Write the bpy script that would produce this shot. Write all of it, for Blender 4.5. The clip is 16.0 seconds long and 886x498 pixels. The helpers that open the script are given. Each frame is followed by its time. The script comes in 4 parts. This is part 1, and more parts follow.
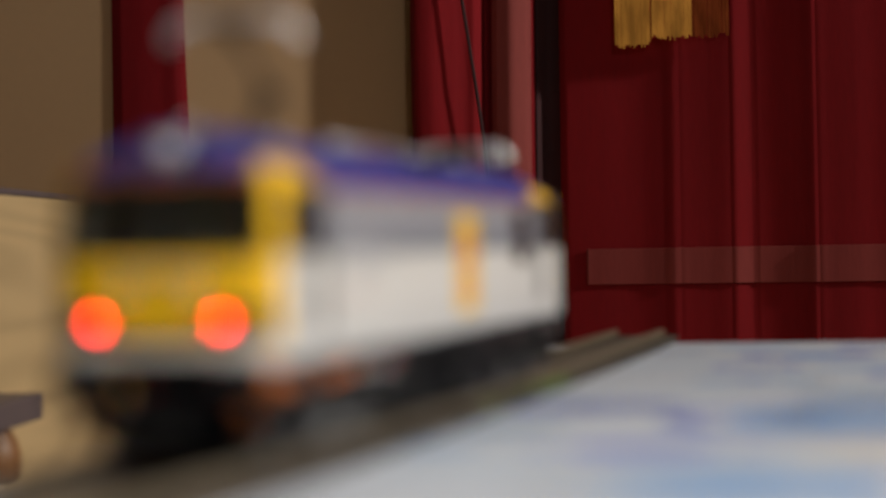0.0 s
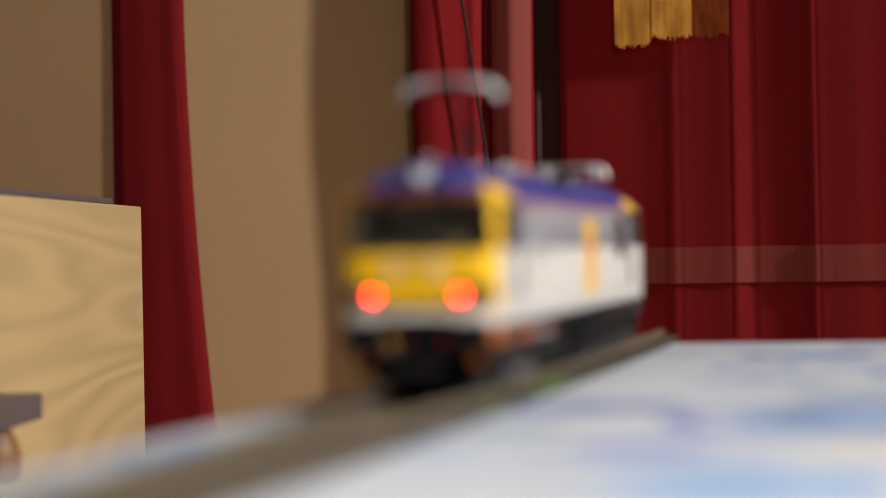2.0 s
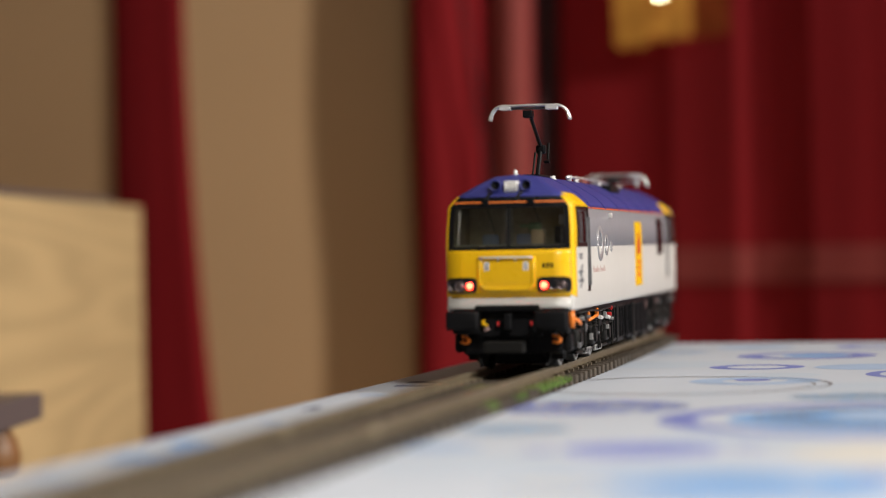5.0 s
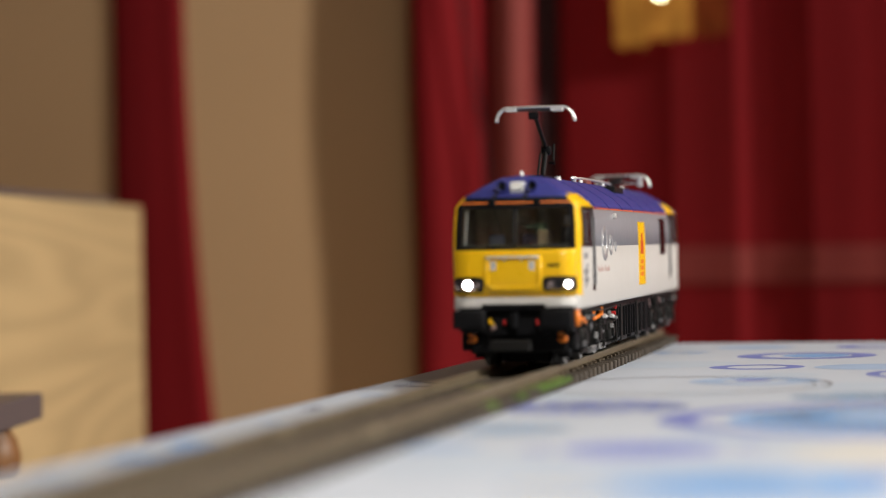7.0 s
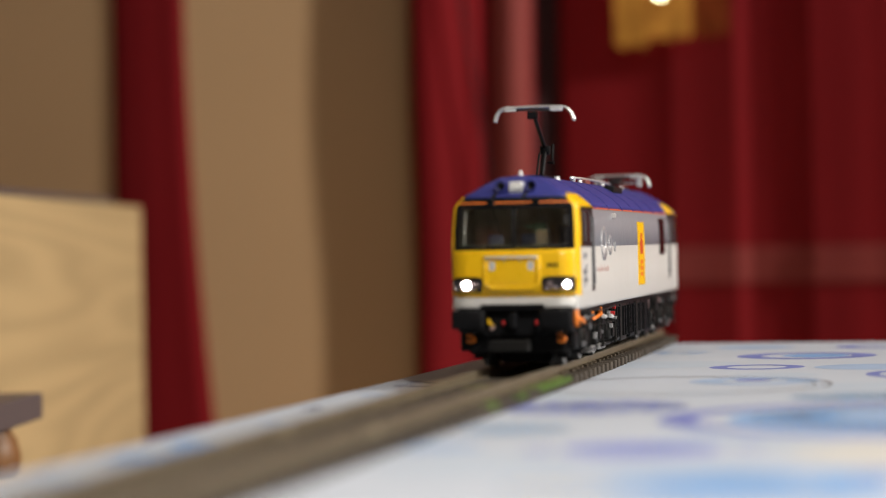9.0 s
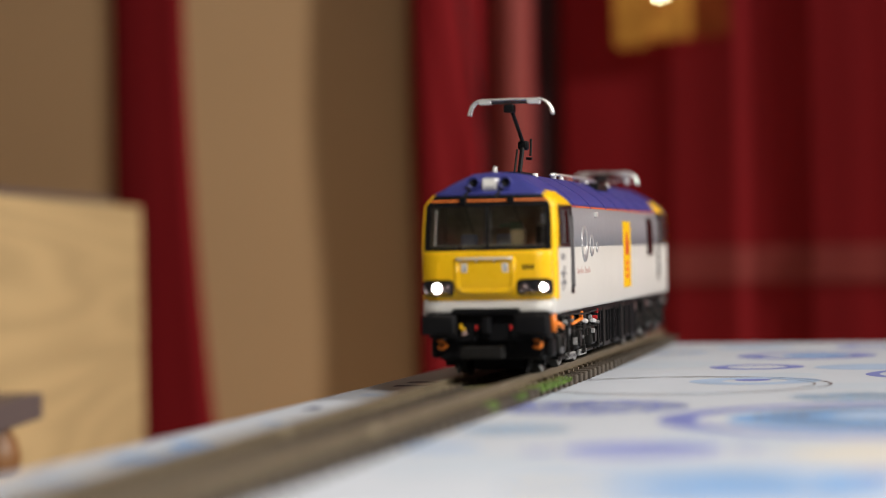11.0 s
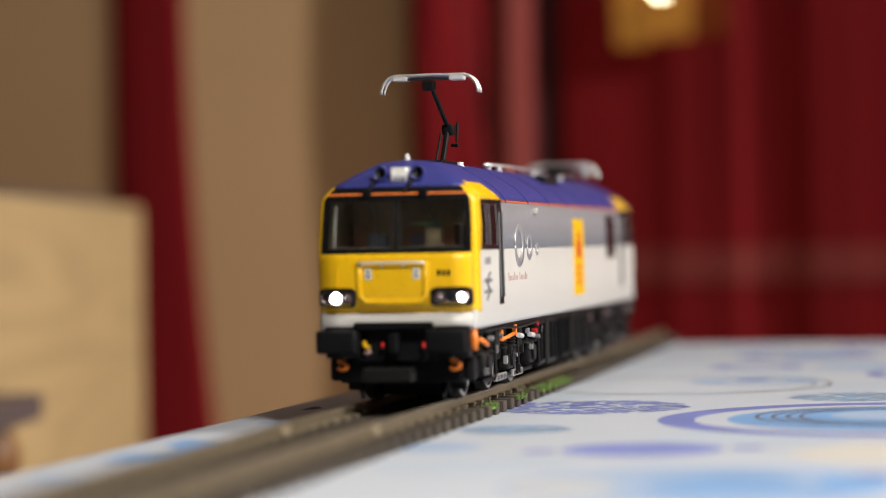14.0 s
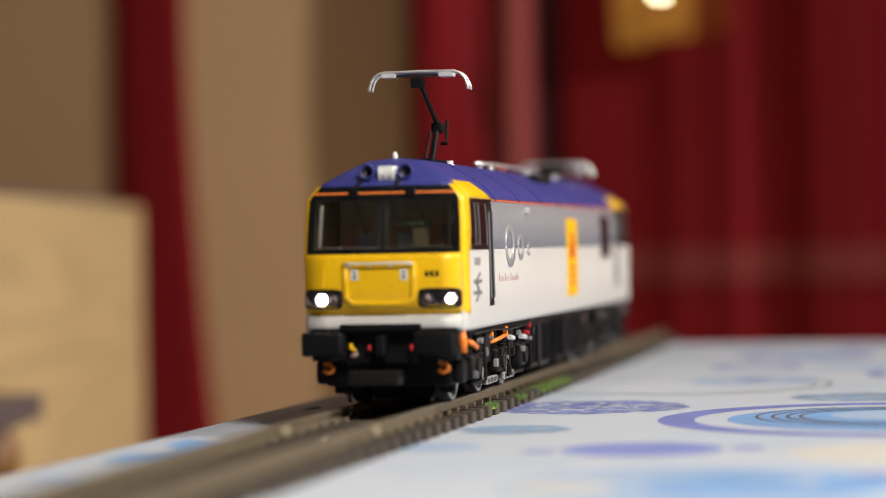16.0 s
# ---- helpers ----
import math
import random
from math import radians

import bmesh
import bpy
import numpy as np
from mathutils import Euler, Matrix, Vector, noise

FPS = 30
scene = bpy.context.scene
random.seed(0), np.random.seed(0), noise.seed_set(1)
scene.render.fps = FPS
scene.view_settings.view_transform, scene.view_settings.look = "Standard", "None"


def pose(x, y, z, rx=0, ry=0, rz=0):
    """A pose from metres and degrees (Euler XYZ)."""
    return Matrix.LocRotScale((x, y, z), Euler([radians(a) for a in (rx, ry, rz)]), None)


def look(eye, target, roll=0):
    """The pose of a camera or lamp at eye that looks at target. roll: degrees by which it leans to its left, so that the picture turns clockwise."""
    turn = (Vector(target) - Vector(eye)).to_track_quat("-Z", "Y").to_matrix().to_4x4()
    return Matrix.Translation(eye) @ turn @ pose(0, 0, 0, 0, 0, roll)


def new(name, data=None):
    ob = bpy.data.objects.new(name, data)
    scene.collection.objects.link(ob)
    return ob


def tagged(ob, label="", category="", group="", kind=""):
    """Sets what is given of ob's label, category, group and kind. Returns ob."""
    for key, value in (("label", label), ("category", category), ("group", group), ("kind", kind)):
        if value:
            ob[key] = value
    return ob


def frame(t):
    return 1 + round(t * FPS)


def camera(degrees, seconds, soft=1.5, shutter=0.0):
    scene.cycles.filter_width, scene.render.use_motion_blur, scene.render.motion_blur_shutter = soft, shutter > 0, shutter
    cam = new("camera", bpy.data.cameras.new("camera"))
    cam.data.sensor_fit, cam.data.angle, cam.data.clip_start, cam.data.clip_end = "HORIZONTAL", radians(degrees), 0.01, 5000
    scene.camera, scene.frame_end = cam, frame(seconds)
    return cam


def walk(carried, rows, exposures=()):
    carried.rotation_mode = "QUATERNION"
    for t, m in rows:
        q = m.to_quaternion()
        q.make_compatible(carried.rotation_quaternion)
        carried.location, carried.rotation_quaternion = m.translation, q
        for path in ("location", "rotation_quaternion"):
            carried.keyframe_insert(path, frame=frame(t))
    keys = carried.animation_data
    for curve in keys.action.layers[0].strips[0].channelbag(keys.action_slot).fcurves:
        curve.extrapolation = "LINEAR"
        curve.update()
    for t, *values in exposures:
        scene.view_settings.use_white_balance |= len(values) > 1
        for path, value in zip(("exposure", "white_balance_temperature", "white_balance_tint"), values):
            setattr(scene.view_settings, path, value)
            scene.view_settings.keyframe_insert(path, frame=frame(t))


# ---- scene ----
cam = camera(20.54, 16.0, soft=1.0)
RAIL_Z = 0.7551          # top of the rails
TABLE_Z = 0.75           # top of the table
EYE = (0.0, 0.0, 0.7888)
CAM = look(EYE, (0.0, 1.0, 0.7888 - 0.00142), -1.06)
walk(cam, [(0.0, CAM), (16.0, CAM)], [(0, -0.65), (0.5, -0.55), (1.0, -0.32), (1.5, -0.14), (2.2, 0.0), (16, 0.0)])

# The track's gentle curve: s in millimetres towards the camera.
H0, K0, X0, Y0 = 0.20214, 6.05e-05, 31.43, 723.46


def track_pose(s, side=0.0, z=RAIL_Z):
    """A place on the track, s mm along it, with +X towards the camera."""
    h, m = H0 + K0 * s, H0 + K0 * s / 2
    x, y = X0 - s * math.sin(m), Y0 - s * math.cos(m)
    x, y = x + side * math.cos(h), y - side * math.sin(h)
    return pose(x / 1000, y / 1000, z, 0, 0, -90 - math.degrees(h))


# Where the locomotive stands: seconds and mm along the track.
RUN = [(0, 224), (0.5, 170), (1, 123), (1.5, 83.5), (2, 50), (2.5, 20), (3, -4.5), (3.5, -23.6), (4, -39.5), (4.5, -51.5), (5, -60.3),
       (5.5, -65.5), (6, -67.3), (9.2, -67.2), (9.7, -64.2), (10.2, -55.5), (10.7, -41.3), (11.1, -26), (11.5, -10.1), (12, 9.95),
       (12.5, 29.4), (13, 47.1), (13.5, 61.8), (14, 72.5), (14.5, 80), (15, 83), (15.5, 83.9), (16, 84.1)]


def run_at(t):
    ts, ss = [r[0] for r in RUN], [r[1] for r in RUN]
    sl = np.gradient(ss, ts)
    i = max(0, min(len(ts) - 2, int(np.searchsorted(ts, t, "right")) - 1))
    w = ts[i + 1] - ts[i]
    u = (t - ts[i]) / w
    a, b = ss[i], ss[i + 1]
    return ((1 + 2 * u) * (1 - u) ** 2 * a + u * (1 - u) ** 2 * w * sl[i] + u * u * (3 - 2 * u) * b + u * u * (u - 1) * w * sl[i + 1])


# Which part of the locomotive is sharp: seconds and mm ahead of its middle.
FOCUS = [(0, 105), (4.2, 105), (5.2, 60), (6.3, 35), (9.2, 35), (10.4, 50), (11.5, 66), (13, 76), (16, 88)]

# The lens racks its focus from the curtains to the locomotive and then follows it.
focus_target = new("focus_target")
cam.data.dof.use_dof = True
cam.data.dof.focus_object = focus_target
cam.data.dof.aperture_fstop = 8.8

# ---- light ----
world = bpy.data.worlds.new("world")
scene.world = world
world.use_nodes = True
world.node_tree.nodes["Background"].inputs[0].default_value = (1.0, 0.8, 0.6, 1)
world.node_tree.nodes["Background"].inputs[1].default_value = 0.01


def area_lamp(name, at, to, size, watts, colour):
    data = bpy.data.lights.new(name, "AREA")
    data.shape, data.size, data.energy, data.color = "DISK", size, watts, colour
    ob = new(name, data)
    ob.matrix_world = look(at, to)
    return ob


area_lamp("room_lamp", (2.2, 0.52, 1.80), (0.0, 0.8, 0.8), 0.18, 60, (1.0, 0.95, 0.87))
# Unseen fill light by the camera, added to brighten the locomotive's front.
area_lamp("front_fill", (0.28, -0.06, 1.36), (0.20, 0.0, 0.75), 0.20, 9.0, (1.0, 0.95, 0.87))


# ---- materials ----
def mat(name, colour, rough=0.5, metal=0.0, vary=0.12, scale=40.0, bump=0.0, fine=None, stretch=(1, 1, 1), spec=0.5, coat=0.0, random_piece=0.0, sheen=0.0):
    """A surface with stains at one scale and grain at a finer one."""
    m = bpy.data.materials.new(name)
    m.use_nodes = True
    n, l = m.node_tree.nodes, m.node_tree.links
    b = n["Principled BSDF"]
    b.inputs["Roughness"].default_value, b.inputs["Metallic"].default_value = rough, metal
    b.inputs["Specular IOR Level"].default_value, b.inputs["Coat Weight"].default_value = spec, coat
    b.inputs["Sheen Weight"].default_value = sheen
    co = n.new("ShaderNodeTexCoord")
    mp = n.new("ShaderNodeMapping")
    mp.inputs["Scale"].default_value = stretch
    l.new(co.outputs["Object"], mp.inputs["Vector"])
    big, small = n.new("ShaderNodeTexNoise"), n.new("ShaderNodeTexNoise")
    big.inputs["Scale"].default_value, small.inputs["Scale"].default_value = scale, fine or scale * 9
    big.inputs["Detail"].default_value, small.inputs["Detail"].default_value = 3, 2
    l.new(mp.outputs[0], big.inputs["Vector"]), l.new(mp.outputs[0], small.inputs["Vector"])
    mix = n.new("ShaderNodeMath")
    mix.operation = "MULTIPLY_ADD"
    l.new(big.outputs["Fac"], mix.inputs[0])
    mix.inputs[1].default_value = 0.6
    half = n.new("ShaderNodeMath")
    half.operation = "MULTIPLY"
    half.inputs[1].default_value = 0.4
    l.new(small.outputs["Fac"], half.inputs[0]), l.new(half.outputs[0], mix.inputs[2])
    ramp = n.new("ShaderNodeMapRange")
    ramp.inputs["From Min"].default_value, ramp.inputs["From Max"].default_value = 0.3, 0.7
    ramp.inputs["To Min"].default_value, ramp.inputs["To Max"].default_value = 1 - vary, 1 + vary
    l.new(mix.outputs[0], ramp.inputs["Value"])
    last = ramp.outputs["Result"]
    if random_piece:
        info = n.new("ShaderNodeObjectInfo")
        r2 = n.new("ShaderNodeMapRange")
        r2.inputs["To Min"].default_value, r2.inputs["To Max"].default_value = 1 - random_piece, 1 + random_piece
        l.new(info.outputs["Random"], r2.inputs["Value"])
        mu = n.new("ShaderNodeMath")
        mu.operation = "MULTIPLY"
        l.new(last, mu.inputs[0]), l.new(r2.outputs["Result"], mu.inputs[1])
        last = mu.outputs[0]
    sc = n.new("ShaderNodeVectorMath")
    sc.operation = "SCALE"
    sc.inputs[0].default_value = colour
    l.new(last, sc.inputs["Scale"])
    l.new(sc.outputs["Vector"], b.inputs["Base Color"])
    if bump:
        bp = n.new("ShaderNodeBump")
        bp.inputs["Strength"].default_value, bp.inputs["Distance"].default_value = bump, 0.001
        l.new(mix.outputs[0], bp.inputs["Height"]), l.new(bp.outputs[0], b.inputs["Normal"])
    rr = n.new("ShaderNodeMapRange")
    rr.inputs["To Min"].default_value, rr.inputs["To Max"].default_value = max(0.02, rough - 0.08), min(1, rough + 0.08)
    l.new(small.outputs["Fac"], rr.inputs["Value"]), l.new(rr.outputs["Result"], b.inputs["Roughness"])
    return m


def glow(name, colour, strength):
    m = bpy.data.materials.new(name)
    m.use_nodes = True
    b = m.node_tree.nodes["Principled BSDF"]
    b.inputs["Base Color"].default_value = (*colour, 1)
    b.inputs["Emission Color"].default_value, b.inputs["Emission Strength"].default_value = (*colour, 1), strength
    return m


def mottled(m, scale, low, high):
    """Uneven glow painted into the emission, as of light through woven cloth."""
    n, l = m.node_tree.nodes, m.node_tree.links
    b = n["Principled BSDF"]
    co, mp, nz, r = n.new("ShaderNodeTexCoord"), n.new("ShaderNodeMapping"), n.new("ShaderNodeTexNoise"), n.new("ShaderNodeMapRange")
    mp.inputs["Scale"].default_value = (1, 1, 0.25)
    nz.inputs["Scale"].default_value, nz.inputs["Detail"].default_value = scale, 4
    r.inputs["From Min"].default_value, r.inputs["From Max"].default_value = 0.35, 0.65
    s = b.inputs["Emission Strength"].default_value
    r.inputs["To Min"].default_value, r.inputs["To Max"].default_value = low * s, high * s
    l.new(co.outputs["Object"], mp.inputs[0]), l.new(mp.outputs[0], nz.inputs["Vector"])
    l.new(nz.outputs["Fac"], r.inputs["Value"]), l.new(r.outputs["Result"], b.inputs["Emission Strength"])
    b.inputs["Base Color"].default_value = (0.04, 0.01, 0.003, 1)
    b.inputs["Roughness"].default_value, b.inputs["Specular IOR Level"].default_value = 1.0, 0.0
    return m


def clear(name, tint, rough=0.03):
    m = bpy.data.materials.new(name)
    m.use_nodes = True
    b = m.node_tree.nodes["Principled BSDF"]
    b.inputs["Base Color"].default_value = (*tint, 1)
    b.inputs["Transmission Weight"].default_value, b.inputs["Roughness"].default_value, b.inputs["IOR"].default_value = 1, rough, 1.35
    return m


M_WHITE = mat("body_white", (0.57, 0.56, 0.54), 0.38, vary=0.03, scale=60)
M_YELLOW = mat("warning_yellow", (0.90, 0.525, 0.008), 0.30, vary=0.04, scale=80)
M_BLUE = mat("roof_blue", (0.038, 0.044, 0.225), 0.42, vary=0.08, scale=90, fine=900)
M_ORANGE = mat("stripe_orange", (0.80, 0.20, 0.03), 0.4, vary=0.05)
M_CABLE = mat("fitting_orange", (0.85, 0.22, 0.02), 0.4, vary=0.08)
M_RED = mat("fitting_red", (0.55, 0.02, 0.02), 0.4)
M_LABEL_RED = mat("plate_red", (0.60, 0.07, 0.02), 0.45)
M_BLACK = mat("black_plastic", (0.007, 0.007, 0.008), 0.5, spec=0.12, vary=0.25, scale=120, bump=0.1)
M_FRAME = mat("window_rubber", (0.006, 0.006, 0.007), 0.3, spec=0.35, vary=0.2)
M_DARKGREY = mat("underframe_grey", (0.011, 0.0105, 0.010), 0.5, spec=0.2, vary=0.3, scale=150, bump=0.2)
M_PRINT = mat("print_grey", (0.16, 0.16, 0.17), 0.5)
M_PRINT_RED = mat("print_rust", (0.42, 0.27, 0.25), 0.5)
M_CHROME = mat("bright_metal", (0.82, 0.81, 0.79), 0.36, 0.7, vary=0.06)
M_SILVER = mat("silver_paint", (0.70, 0.70, 0.70), 0.35, 0.15, vary=0.06)
M_CARBON = mat("carbon_strip", (0.06, 0.06, 0.06), 0.5)
M_CERAMIC = mat("insulator_white", (0.8, 0.8, 0.78), 0.25, vary=0.04)
M_CABIN = mat("cab_interior", (0.32, 0.28, 0.20), 0.7, vary=0.3, scale=200)
M_CABTAN = mat("cab_desk", (0.30, 0.235, 0.145), 0.6)
M_CABSEAT = mat("cab_seat", (0.24, 0.29, 0.40), 0.7)
M_PANE = clear("cab_glass", (0.94, 0.95, 0.91), 0.02)
M_REFLECT = mat("lamp_reflector", (0.18, 0.14, 0.14), 0.25, 0.6)
M_CABGREEN = mat("cab_panel_green", (0.14, 0.22, 0.13), 0.6)
M_REDGLOW = glow("tail_lamp_glow", (1.0, 0.024, 0.011), 42)
M_WHITEGLOW = glow("head_lamp_glow", (1.0, 0.95, 0.90), 26)
M_RAIL = mat("rail_weathered", (0.18, 0.145, 0.095), 0.45, 0.35, vary=0.25, scale=70, bump=0.1)
M_RAILTOP = mat("rail_top", (0.38, 0.33, 0.25), 0.35, 0.8, vary=0.25, scale=50, stretch=(1, 6, 1))
M_SLEEPER = mat("sleeper_brown", (0.060, 0.046, 0.033), 0.75, vary=0.35, scale=200, bump=0.3, random_piece=0.2)
M_CHAIR = mat("rail_chair", (0.14, 0.11, 0.075), 0.6, vary=0.4, scale=300)
M_JOINER = mat("joiner_pale", (0.29, 0.24, 0.16), 0.5, 0.3, vary=0.2, scale=200)
M_GRASS = mat("scatter_green", (0.11, 0.19, 0.035), 0.8, vary=0.45, scale=500)
M_STRAW = mat("scatter_straw", (0.19, 0.18, 0.07), 0.8, vary=0.4, scale=500)
M_CLOTH = mat("cloth_white", (0.465, 0.505, 0.575), 0.75, vary=0.04, scale=14, fine=1400, bump=0.12)
M_PURPLE = mat("print_violet_blue", (0.16, 0.19, 0.47), 0.75, vary=0.22, scale=60, fine=1500, bump=0.1)
M_SKY = mat("print_light_blue", (0.175, 0.33, 0.60), 0.75, vary=0.22, scale=50, fine=1500, bump=0.1)
M_PALE = mat("print_pale_blue", (0.32, 0.42, 0.59), 0.75, vary=0.12, scale=50, fine=1500, bump=0.1)
M_WASH = mat("print_faint_blue", (0.43, 0.49, 0.575), 0.75, vary=0.05, scale=40, fine=1500, bump=0.1)
M_LACE = mat("print_lace_blue", (0.20, 0.24, 0.54), 0.75, vary=0.20, scale=60, fine=1500)
M_CYAN = mat("print_cyan_blue", (0.28, 0.41, 0.59), 0.75, vary=0.20, scale=60, fine=1500)
# Dark blue print, darkened further to paint in the locomotive's shadow.
M_NAVY_SHADED = mat("print_navy_shaded", (0.05, 0.055, 0.13), 0.75, vary=0.2, scale=60, fine=1500)
M_CREAM = mat("print_cream", (0.55, 0.53, 0.49), 0.75, vary=0.05, scale=40, fine=1500, bump=0.1)
M_BROWNPRINT = mat("print_brown_line", (0.13, 0.11, 0.12), 0.75, vary=0.2, scale=60)
M_WALL = mat("painted_plaster", (0.475, 0.302, 0.158), 0.85, vary=0.04, scale=5, fine=160, bump=0.15)
# Dark brown for walls out of view, so they bounce less light.
M_WALL_UNSEEN = mat("unseen_wall_brown", (0.20, 0.15, 0.11), 0.85, vary=0.05, scale=5)
M_CEIL = mat("ceiling_cream", (0.45, 0.42, 0.38), 0.9, vary=0.03, scale=3)
M_FLOOR = mat("floor_oak", (0.28, 0.17, 0.09), 0.5, vary=0.25, scale=3, stretch=(6, 0.8, 1))
M_CURTAIN = mat("curtain_red", (0.205, 0.0080, 0.0118), 0.85, spec=0.15, vary=0.16, scale=30, fine=700, stretch=(1, 1, 0.12), bump=0.2)
# Rose, paler copy of the curtain red, painting light onto one pleat.
M_CURTAIN_LIT = mat("curtain_rose_lit", (0.27, 0.06, 0.054), 0.85, vary=0.12, scale=30, fine=700, stretch=(1, 1, 0.12), bump=0.2, spec=0.15)
M_BAND = mat("curtain_band", (0.24, 0.044, 0.041), 0.85, vary=0.12, scale=30, fine=700, stretch=(1, 1, 0.12), bump=0.2, spec=0.15)
# Dark red that paints shade into the curtain gap and the fold line.
M_CURTAIN_SHADE = mat("curtain_shade", (0.035, 0.006, 0.008), 0.85, vary=0.2, scale=30)
M_SLATE = mat("slate_grey_board", (0.11, 0.085, 0.085), 0.6, vary=0.1)
M_KNOB = mat("turned_wood", (0.22, 0.10, 0.035), 0.5, vary=0.2, scale=20)
M_LEG = mat("table_wood", (0.25, 0.14, 0.07), 0.5, vary=0.2, scale=12)
# Bright and dim emission for the painted patch of light at the curtain.
M_GOLD = mottled(glow("gold_light_patch", (1.0, 0.42, 0.07), 0.30), 130, 0.6, 1.2)
M_GOLD_DIM = mottled(glow("gold_light_patch_dim", (0.80, 0.15, 0.04), 0.11), 220, 0.6, 1.25)
M_BULB = glow("bulb_glow", (1.0, 0.83, 0.55), 13)


def birch():
    m = mat("birch_plywood", (0.56, 0.405, 0.205), 0.55, vary=0.05, scale=6, fine=260)
    n, l = m.node_tree.nodes, m.node_tree.links
    b = n["Principled BSDF"]
    old = b.inputs["Base Color"].links[0].from_socket
    # growth rings cut at a slant: contour lines of a slow noise, strongest in patches
    co, nz, mask, mp = n.new("ShaderNodeTexCoord"), n.new("ShaderNodeTexNoise"), n.new("ShaderNodeTexNoise"), n.new("ShaderNodeMapping")
    mp.inputs["Scale"].default_value = (1, 0.16, 2.3)
    mp.inputs["Location"].default_value = (0.3, 0.1, 0.37)
    nz.inputs["Scale"].default_value, nz.inputs["Detail"].default_value, nz.inputs["Roughness"].default_value = 8, 2, 0.4
    mask.inputs["Scale"].default_value, mask.inputs["Detail"].default_value = 11, 2
    l.new(co.outputs["Object"], mp.inputs[0]), l.new(mp.outputs[0], nz.inputs["Vector"]), l.new(mp.outputs[0], mask.inputs["Vector"])
    turns, wave, deep, r = n.new("ShaderNodeMath"), n.new("ShaderNodeMath"), n.new("ShaderNodeMath"), n.new("ShaderNodeMapRange")
    turns.operation, wave.operation, deep.operation = "MULTIPLY", "SINE", "MULTIPLY"
    turns.inputs[1].default_value = 58
    l.new(nz.outputs["Fac"], turns.inputs[0]), l.new(turns.outputs[0], wave.inputs[0])
    l.new(wave.outputs[0], deep.inputs[0]), l.new(mask.outputs["Fac"], deep.inputs[1])
    r.inputs["From Min"].default_value, r.inputs["From Max"].default_value = -0.6, 0.6
    r.inputs["To Min"].default_value, r.inputs["To Max"].default_value = 0.86, 1.06
    l.new(deep.outputs[0], r.inputs["Value"])
    s = n.new("ShaderNodeVectorMath")
    s.operation = "SCALE"
    l.new(old, s.inputs[0]), l.new(r.outputs["Result"], s.inputs["Scale"]), l.new(s.outputs["Vector"], b.inputs["Base Color"])
    return m


M_BIRCH = birch()


# ---- building helpers ----
def link_mesh(name, bm, material, parent=None, label="", smooth=False, unit=1.0):
    if unit != 1.0:
        bmesh.ops.scale(bm, vec=(unit, unit, unit), verts=bm.verts)
    me = bpy.data.meshes.new(name)
    bmesh.ops.recalc_face_normals(bm, faces=bm.faces)
    if smooth:
        for f in bm.faces:
            f.smooth = True
    bm.to_mesh(me)
    bm.free()
    me.materials.append(material)
    ob = new(name, me)
    if parent is not None:
        ob.parent = parent
    if label:
        tagged(ob, label)
    return ob


def part(name, bm, material, parent, label="", smooth=False):
    """A part in millimetres under a thing."""
    return link_mesh(name, bm, material, parent, label, smooth, 0.001)


def box(x0, x1, y0, y1, z0, z1, bevel=0.0, bm=None, seg=2):
    bm = bm or bmesh.new()
    r = bmesh.ops.create_cube(bm, size=1)
    vs = r["verts"]
    for v in vs:
        v.co = Vector(((x0 + x1) / 2 + v.co.x * (x1 - x0), (y0 + y1) / 2 + v.co.y * (y1 - y0), (z0 + z1) / 2 + v.co.z * (z1 - z0)))
    if bevel:
        es = list({e for v in vs for e in v.link_edges})
        bmesh.ops.bevel(bm, geom=es, offset=bevel, segments=seg, affect="EDGES", profile=0.6)
    return bm


def rod(a, b, r, bm=None, seg=10, r2=None):
    """A round bar from a to b."""
    bm = bm or bmesh.new()
    a, b = Vector(a), Vector(b)
    m = Matrix.Translation((a + b) / 2) @ (b - a).to_track_quat("Z", "Y").to_matrix().to_4x4()
    bmesh.ops.create_cone(bm, cap_ends=True, segments=seg, radius1=r, radius2=r if r2 is None else r2, depth=(b - a).length, matrix=m)
    return bm


def pipe(points, r, bm=None, seg=8):
    """A round tube swept through the points."""
    bm = bm or bmesh.new()
    pts = [Vector(q) for q in points]
    rings = []
    for i, q in enumerate(pts):
        d = (pts[min(i + 1, len(pts) - 1)] - pts[max(i - 1, 0)]).normalized()
        u = d.cross(Vector((0.13, 0.31, 0.94)) if abs(d.z) < 0.9 else Vector((1, 0.2, 0))).normalized()
        w = d.cross(u)
        rings.append([bm.verts.new(q + (u * math.cos(2 * math.pi * k / seg) + w * math.sin(2 * math.pi * k / seg)) * r) for k in range(seg)])
    for a, c in zip(rings, rings[1:]):
        for k in range(seg):
            j = (k + 1) % seg
            bm.faces.new((a[k], a[j], c[j], c[k]))
    bm.faces.new(rings[0]), bm.faces.new(rings[-1])
    return bm


def lathe(profile, bm=None, seg=32, matrix=None):
    """Turns (radius, height) points about Z."""
    bm = bm or bmesh.new()
    rings = []
    for r, z in profile:
        ring = []
        for i in range(seg):
            a = 2 * math.pi * i / seg
            co = Vector((r * math.cos(a), r * math.sin(a), z))
            ring.append(bm.verts.new(matrix @ co if matrix else co))
        rings.append(ring)
    for p, q in zip(rings, rings[1:]):
        for i in range(seg):
            j = (i + 1) % seg
            bm.faces.new((p[i], p[j], q[j], q[i]))
    bm.faces.new(rings[0])
    bm.faces.new(rings[-1])
    return bm


